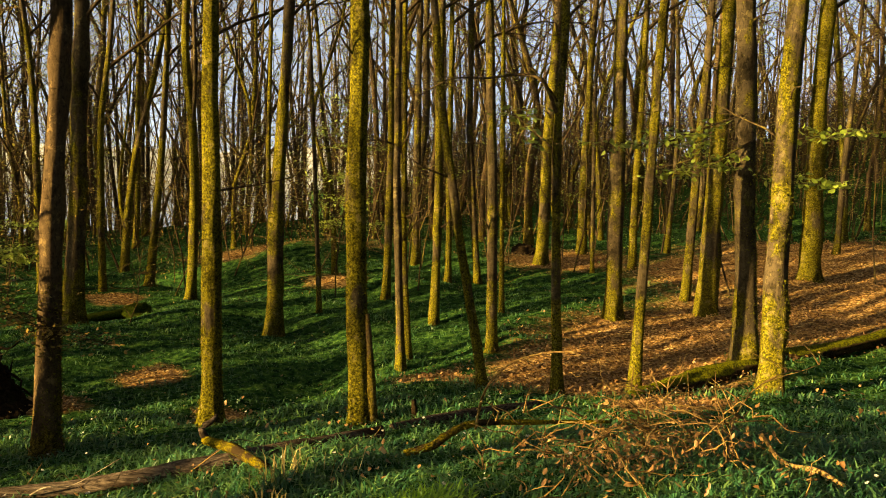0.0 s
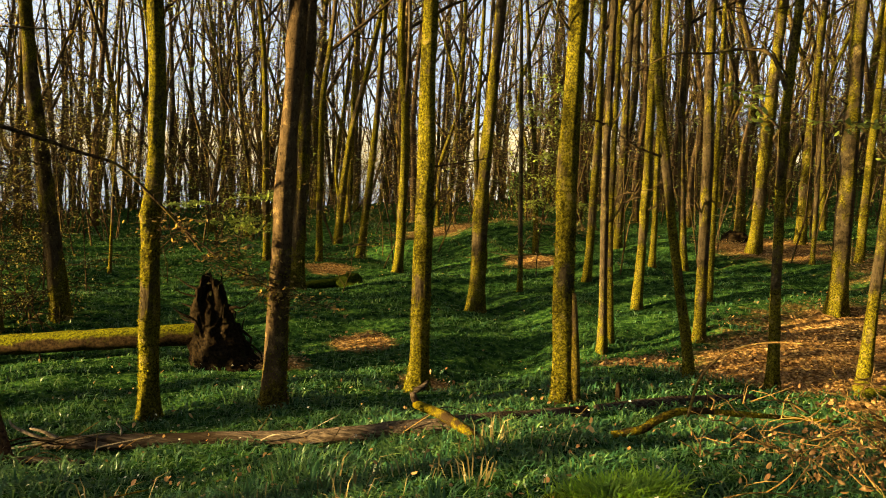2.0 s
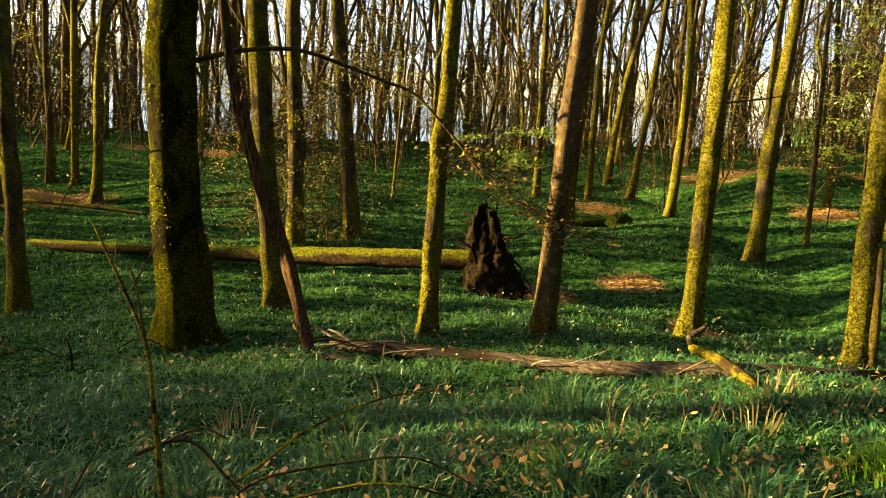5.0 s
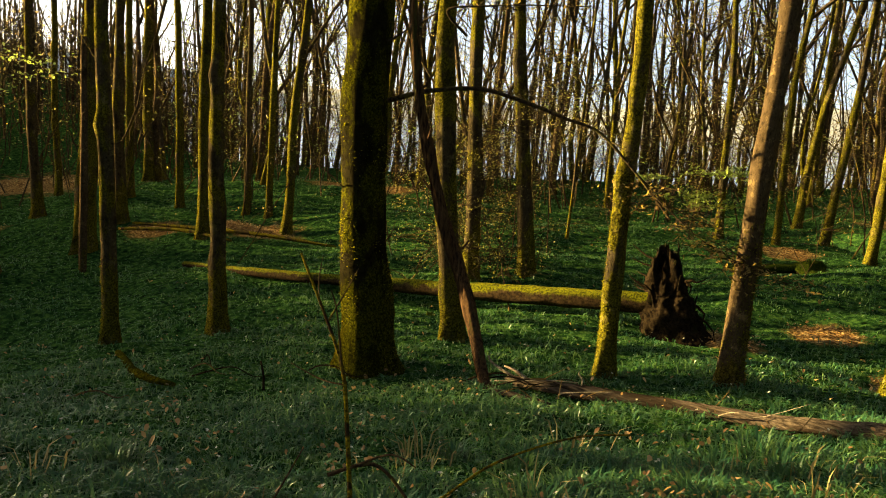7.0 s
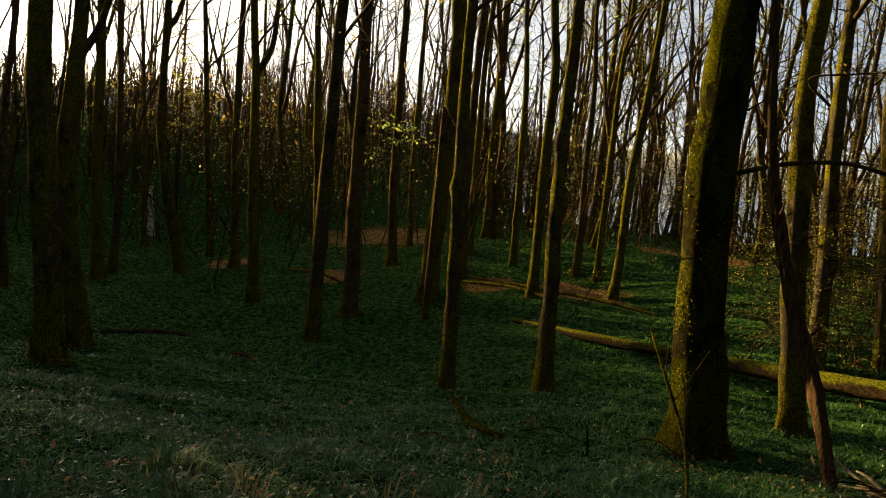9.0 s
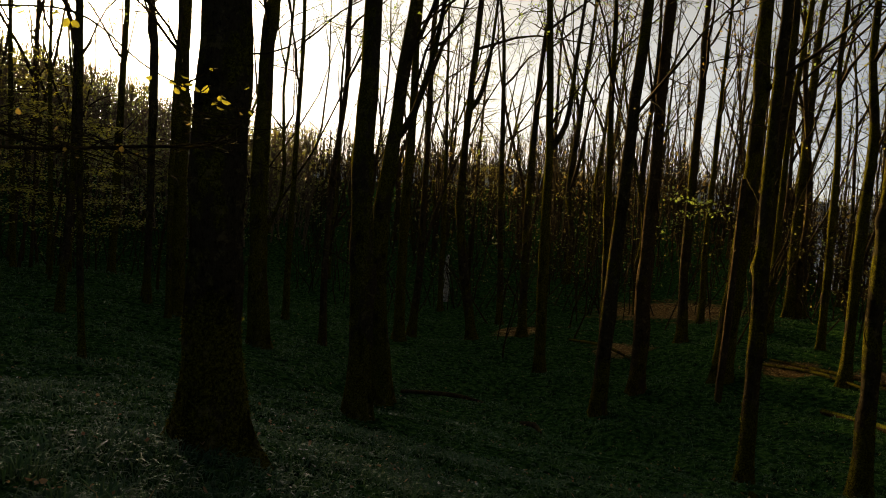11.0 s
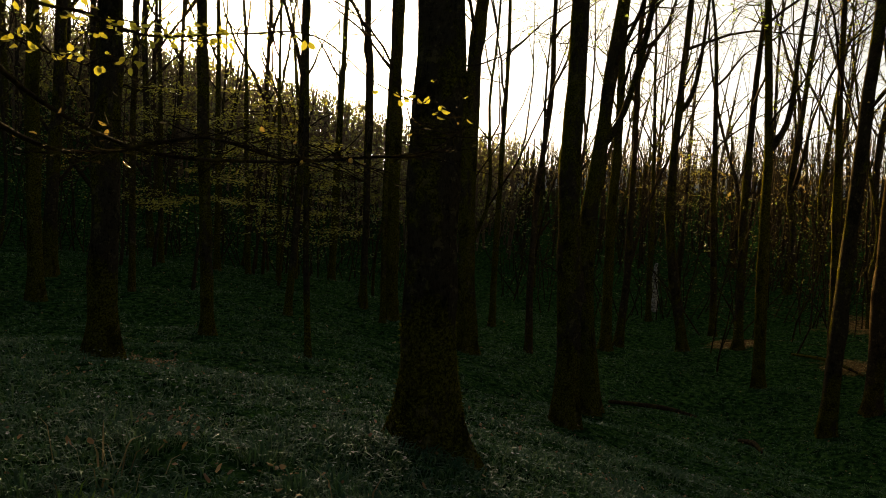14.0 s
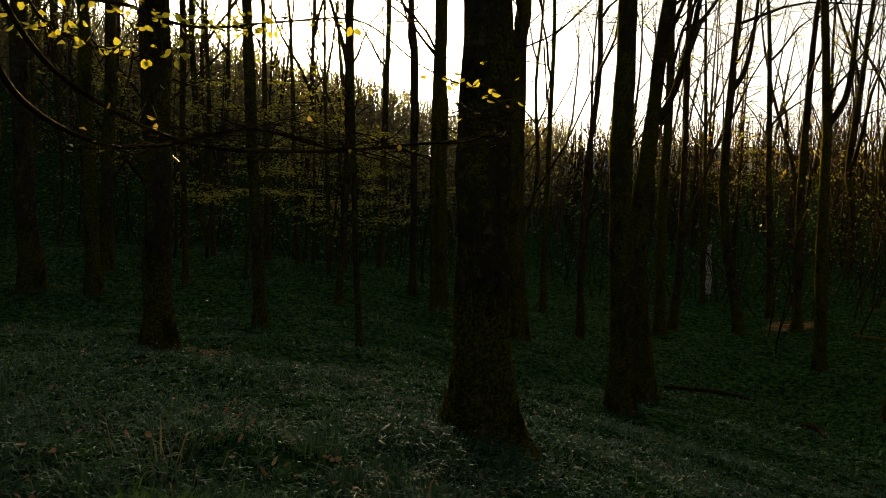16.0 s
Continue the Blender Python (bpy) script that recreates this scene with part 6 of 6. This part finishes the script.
# ---- grass and leaves of the floor ----
def blades(count, seed, rmin, rmax, az0, az1, tall, wide):
    """Bent tapering blades, thick on the ground near the path and thinner far off."""
    g = np.random.default_rng(seed)
    r = rmin * (rmax / rmin) ** g.random(count)
    az = np.radians(g.uniform(az0, az1, count))
    x, y = -r * np.sin(az), r * np.cos(az)
    clump = 0.5 + 0.5 * np.sin(2.1 * x + np.sin(1.7 * y)) * np.sin(2.4 * y + np.sin(1.3 * x))
    clump = 0.55 * clump + 0.45 * (0.5 + 0.5 * np.sin(11 * x + 2 * np.sin(4 * y)) * np.sin(10 * y + 2 * np.sin(5 * x)))
    keep = g.random(count) > litter(x, y) * 1.15 + 0.5 * (1 - clump)
    x, y, r, clump = x[keep], y[keep], r[keep], clump[keep]
    n = len(x)
    h = tall * g.uniform(0.4, 1.15, n) * (0.25 + 1.15 * clump)
    w = wide * g.uniform(0.7, 1.3, n) * (1 + r / 11)
    h = h * (1 - 0.25 * ease(r, 4, 14))
    th = g.uniform(0, 2 * np.pi, n)
    lean = g.uniform(0.35, 1.3, n) * h
    z = ground(x, y) - 0.015
    dx, dy = np.cos(th), np.sin(th)
    twist = th + g.normal(np.pi / 2, 0.5, n)
    sx, sy = np.cos(twist) * w / 2, np.sin(twist) * w / 2
    v = np.empty((n, 4, 3))
    v[:, 0] = np.stack([x, y, z], -1)
    mx, my, mz = x + dx * lean * 0.3, y + dy * lean * 0.3, z + h * 0.55
    v[:, 1] = np.stack([mx + sx, my + sy, mz], -1)
    v[:, 2] = np.stack([x + dx * lean, y + dy * lean, z + h * (1 - 0.38 * lean / h)], -1)
    v[:, 3] = np.stack([mx - sx, my - sy, mz], -1)
    b = np.arange(n)[:, None] * 4
    return fast_mesh("grass", v.reshape(-1, 3), None, np.concatenate([b + np.array([0, 1, 3]), b + np.array([1, 2, 3])]))


tagged(part("grass", blades(480000, 1, 1.1, 30, -42, 146, 0.118, 0.0082), GRASS), "dark green strappy woodland grass", "grass", kind="stuff")
tagged(part("grass", blades(42000, 3, 0.9, 20, 146, 318, 0.125, 0.0078), GRASS), "dark green grass of the shaded glade", "grass", kind="stuff")
tagged(part("grass", blades(2600, 5, 0.12, 1.15, -180, 180, 0.1, 0.0078), GRASS), "trodden short grass of the shaded glade", "grass", kind="stuff")


def strewn(count, seed, rmin, rmax, near_too):
    """Fallen leaves, folded along the middle, lying about on the litter patches and a few in the grass."""
    g = np.random.default_rng(seed)
    r = rmin * (rmax / rmin) ** g.random(count)
    az = np.radians(g.uniform(-42, 146, count))
    x, y = -r * np.sin(az), r * np.cos(az)
    keep = g.random(count) < np.maximum((litter(x, y) - 0.25) * 1.6, 0) + near_too * (0.3 + 4.0 * np.maximum(0, np.sin(2.9 * x + np.sin(2.2 * y)) * np.sin(2.6 * y + np.sin(3.1 * x)) - 0.35)) + 0.1 * np.exp(-((x + 1.5) ** 2 + (y - 3.05) ** 2) / 0.12) + 0.09 * np.exp(-((x + 0.62) ** 2 + (y - 3.3) ** 2) / 0.07)
    x, y, r = x[keep], y[keep], r[keep]
    n = len(x)
    z = ground(x, y) + np.where(litter(x, y) > 0.4, g.uniform(0.01, 0.06, n), g.uniform(0.03, 0.10, n))
    th = g.uniform(0, 2 * np.pi, n)
    size = g.uniform(0.016, 0.042, n)
    tilt = g.normal(0, 0.5, (n, 2))
    d = np.stack([np.cos(th), np.sin(th), tilt[:, 0]], -1) * size[:, None]
    s = np.stack([-np.sin(th), np.cos(th), tilt[:, 1]], -1) * size[:, None] * 0.36
    p = np.stack([x, y, z], -1)
    up = np.array([0, 0, 1.0]) * size[:, None] * 0.15
    curl = np.array([0, 0, 1.0]) * (size * g.uniform(-0.2, 0.5, n))[:, None]
    v = np.stack([p - d * 0.5 + curl, p - d * 0.22 + s + up, p + d * 0.24 + s * 0.8 + up, p + d * 0.5 + curl * 0.6, p + d * 0.2 - s + up * 1.6, p - d * 0.2 - s * 0.9 + up], 1)
    b = np.arange(n)[:, None] * 6
    return fast_mesh("fallen_leaves", v.reshape(-1, 3), np.concatenate([b + np.array([0, 1, 2, 3]), b + np.array([0, 3, 4, 5])]))


tagged(part("fallen_leaves", strewn(330000, 2, 1.5, 24, 0.02), LITTER), "brown beech leaves strewn over the floor", "leaf litter", kind="stuff")


def tuft(name, x, y, spread, count, tall, seed, material=TUFT, label="bright yellow-green tuft of long grass"):
    g = np.random.default_rng(seed)
    px, py = g.normal(x, spread, count), g.normal(y, spread, count)
    th = np.arctan2(py - y, px - x) + g.normal(0, 0.6, count)
    h = tall * g.uniform(0.5, 1.1, count)
    w = g.uniform(0.006, 0.011, count)
    lean = g.uniform(0.3, 1.0, count) * h
    z = ground(px, py) - 0.01
    dx, dy = np.cos(th), np.sin(th)
    sx, sy = -dy * w / 2, dx * w / 2
    v = np.empty((count, 5, 3))
    v[:, 0] = np.stack([px - sx, py - sy, z], -1)
    v[:, 1] = np.stack([px + sx, py + sy, z], -1)
    mx, my, mz = px + dx * lean * 0.35, py + dy * lean * 0.35, z + h * 0.65
    v[:, 2] = np.stack([mx + sx, my + sy, mz], -1)
    v[:, 3] = np.stack([mx - sx, my - sy, mz], -1)
    v[:, 4] = np.stack([px + dx * lean, py + dy * lean, z + h * (1 - 0.3 * lean / h)], -1)
    b = np.arange(count)[:, None] * 5
    ob = part(name, fast_mesh(name, v.reshape(-1, 3), b + np.array([0, 1, 2, 3]), b + np.array([3, 2, 4])), material)
    return tagged(ob, label, "grass", "grass tufts", "stuff")


tuft("grass_tuft", -0.18, 3.5, 0.10, 900, 0.15, 4)
tuft("grass_tuft", -0.02, 3.62, 0.09, 500, 0.14, 5)
tuft("grass_tuft", -3.1, -1.6, 0.16, 500, 0.15, 6)
tuft("grass_tuft", -2.9, -2.2, 0.16, 500, 0.15, 7)
tuft("grass_tuft", -1.35, 2.9, 0.1, 300, 0.13, 8)
rng = random.Random(63)
for k in range(84):
    az, r = radians(rng.uniform(84, 138) if k < 54 else rng.uniform(-8, 70)), rng.uniform(1.9, 5.0)
    tuft("grass_tuft", -r * math.sin(az), r * math.cos(az), rng.uniform(0.05, 0.12), 110, rng.uniform(0.12, 0.19), 200 + k, GRASS, "long dark green tuft of woodland grass")
STRAW = thin_leaf("dry_grass_stalks", (0.16, 0.13, 0.05), (0.42, 0.36, 0.16), 0.3, 0.6, 0.2)
for k in range(38):
    az, r = radians(rng.uniform(-4, 75) if k < 28 else rng.uniform(80, 135)), rng.uniform(2.0, 4.8)
    tuft("grass_tuft", -r * math.sin(az), r * math.cos(az), rng.uniform(0.06, 0.16), 16, rng.uniform(0.14, 0.26), 90 + k, STRAW, "few dry straw-coloured stalks among the grass")


def white_flowers(count, seed):
    """Small pale flowers, scraps and painted dew glints, thinly scattered through the grass."""
    rng = random.Random(seed)
    s = Stuff()
    for k in range(count):
        az, r = radians(rng.uniform(-30, 136)), 1.9 + 8 * rng.random() ** 1.5
        x, y = -r * math.sin(az), r * math.cos(az)
        at = on_ground(x, y, rng.uniform(0.05, 0.11))
        tilt = Vector((rng.gauss(0, 0.4), rng.gauss(0, 0.4), 1)).normalized()
        a = tilt.orthogonal().normalized()
        c = tilt.cross(a)
        size = rng.uniform(0.006, 0.014)
        for q in range(5):
            th = q * 1.2566 + rng.uniform(-0.2, 0.2)
            d = a * math.cos(th) + c * math.sin(th)
            e = a * math.cos(th + 1.57) + c * math.sin(th + 1.57)
            b = len(s.v)
            s.v += [at, at + d * size * 0.6 + e * size * 0.4 + tilt * size * 0.3, at + d * size + tilt * size * 0.25, at + d * size * 0.6 - e * size * 0.4 + tilt * size * 0.3]
            s.f.append((b, b + 1, b + 2, b + 3))
    return s.mesh("flowers")


PETAL = thin_leaf("white_petals", (0.62, 0.60, 0.52), (0.85, 0.83, 0.76), 0.35, 0.6, 0.3)
tagged(part("flowers", white_flowers(900, 9), PETAL), "tiny white woodland flowers and painted dew glints scattered in the grass", "flowers", kind="stuff")
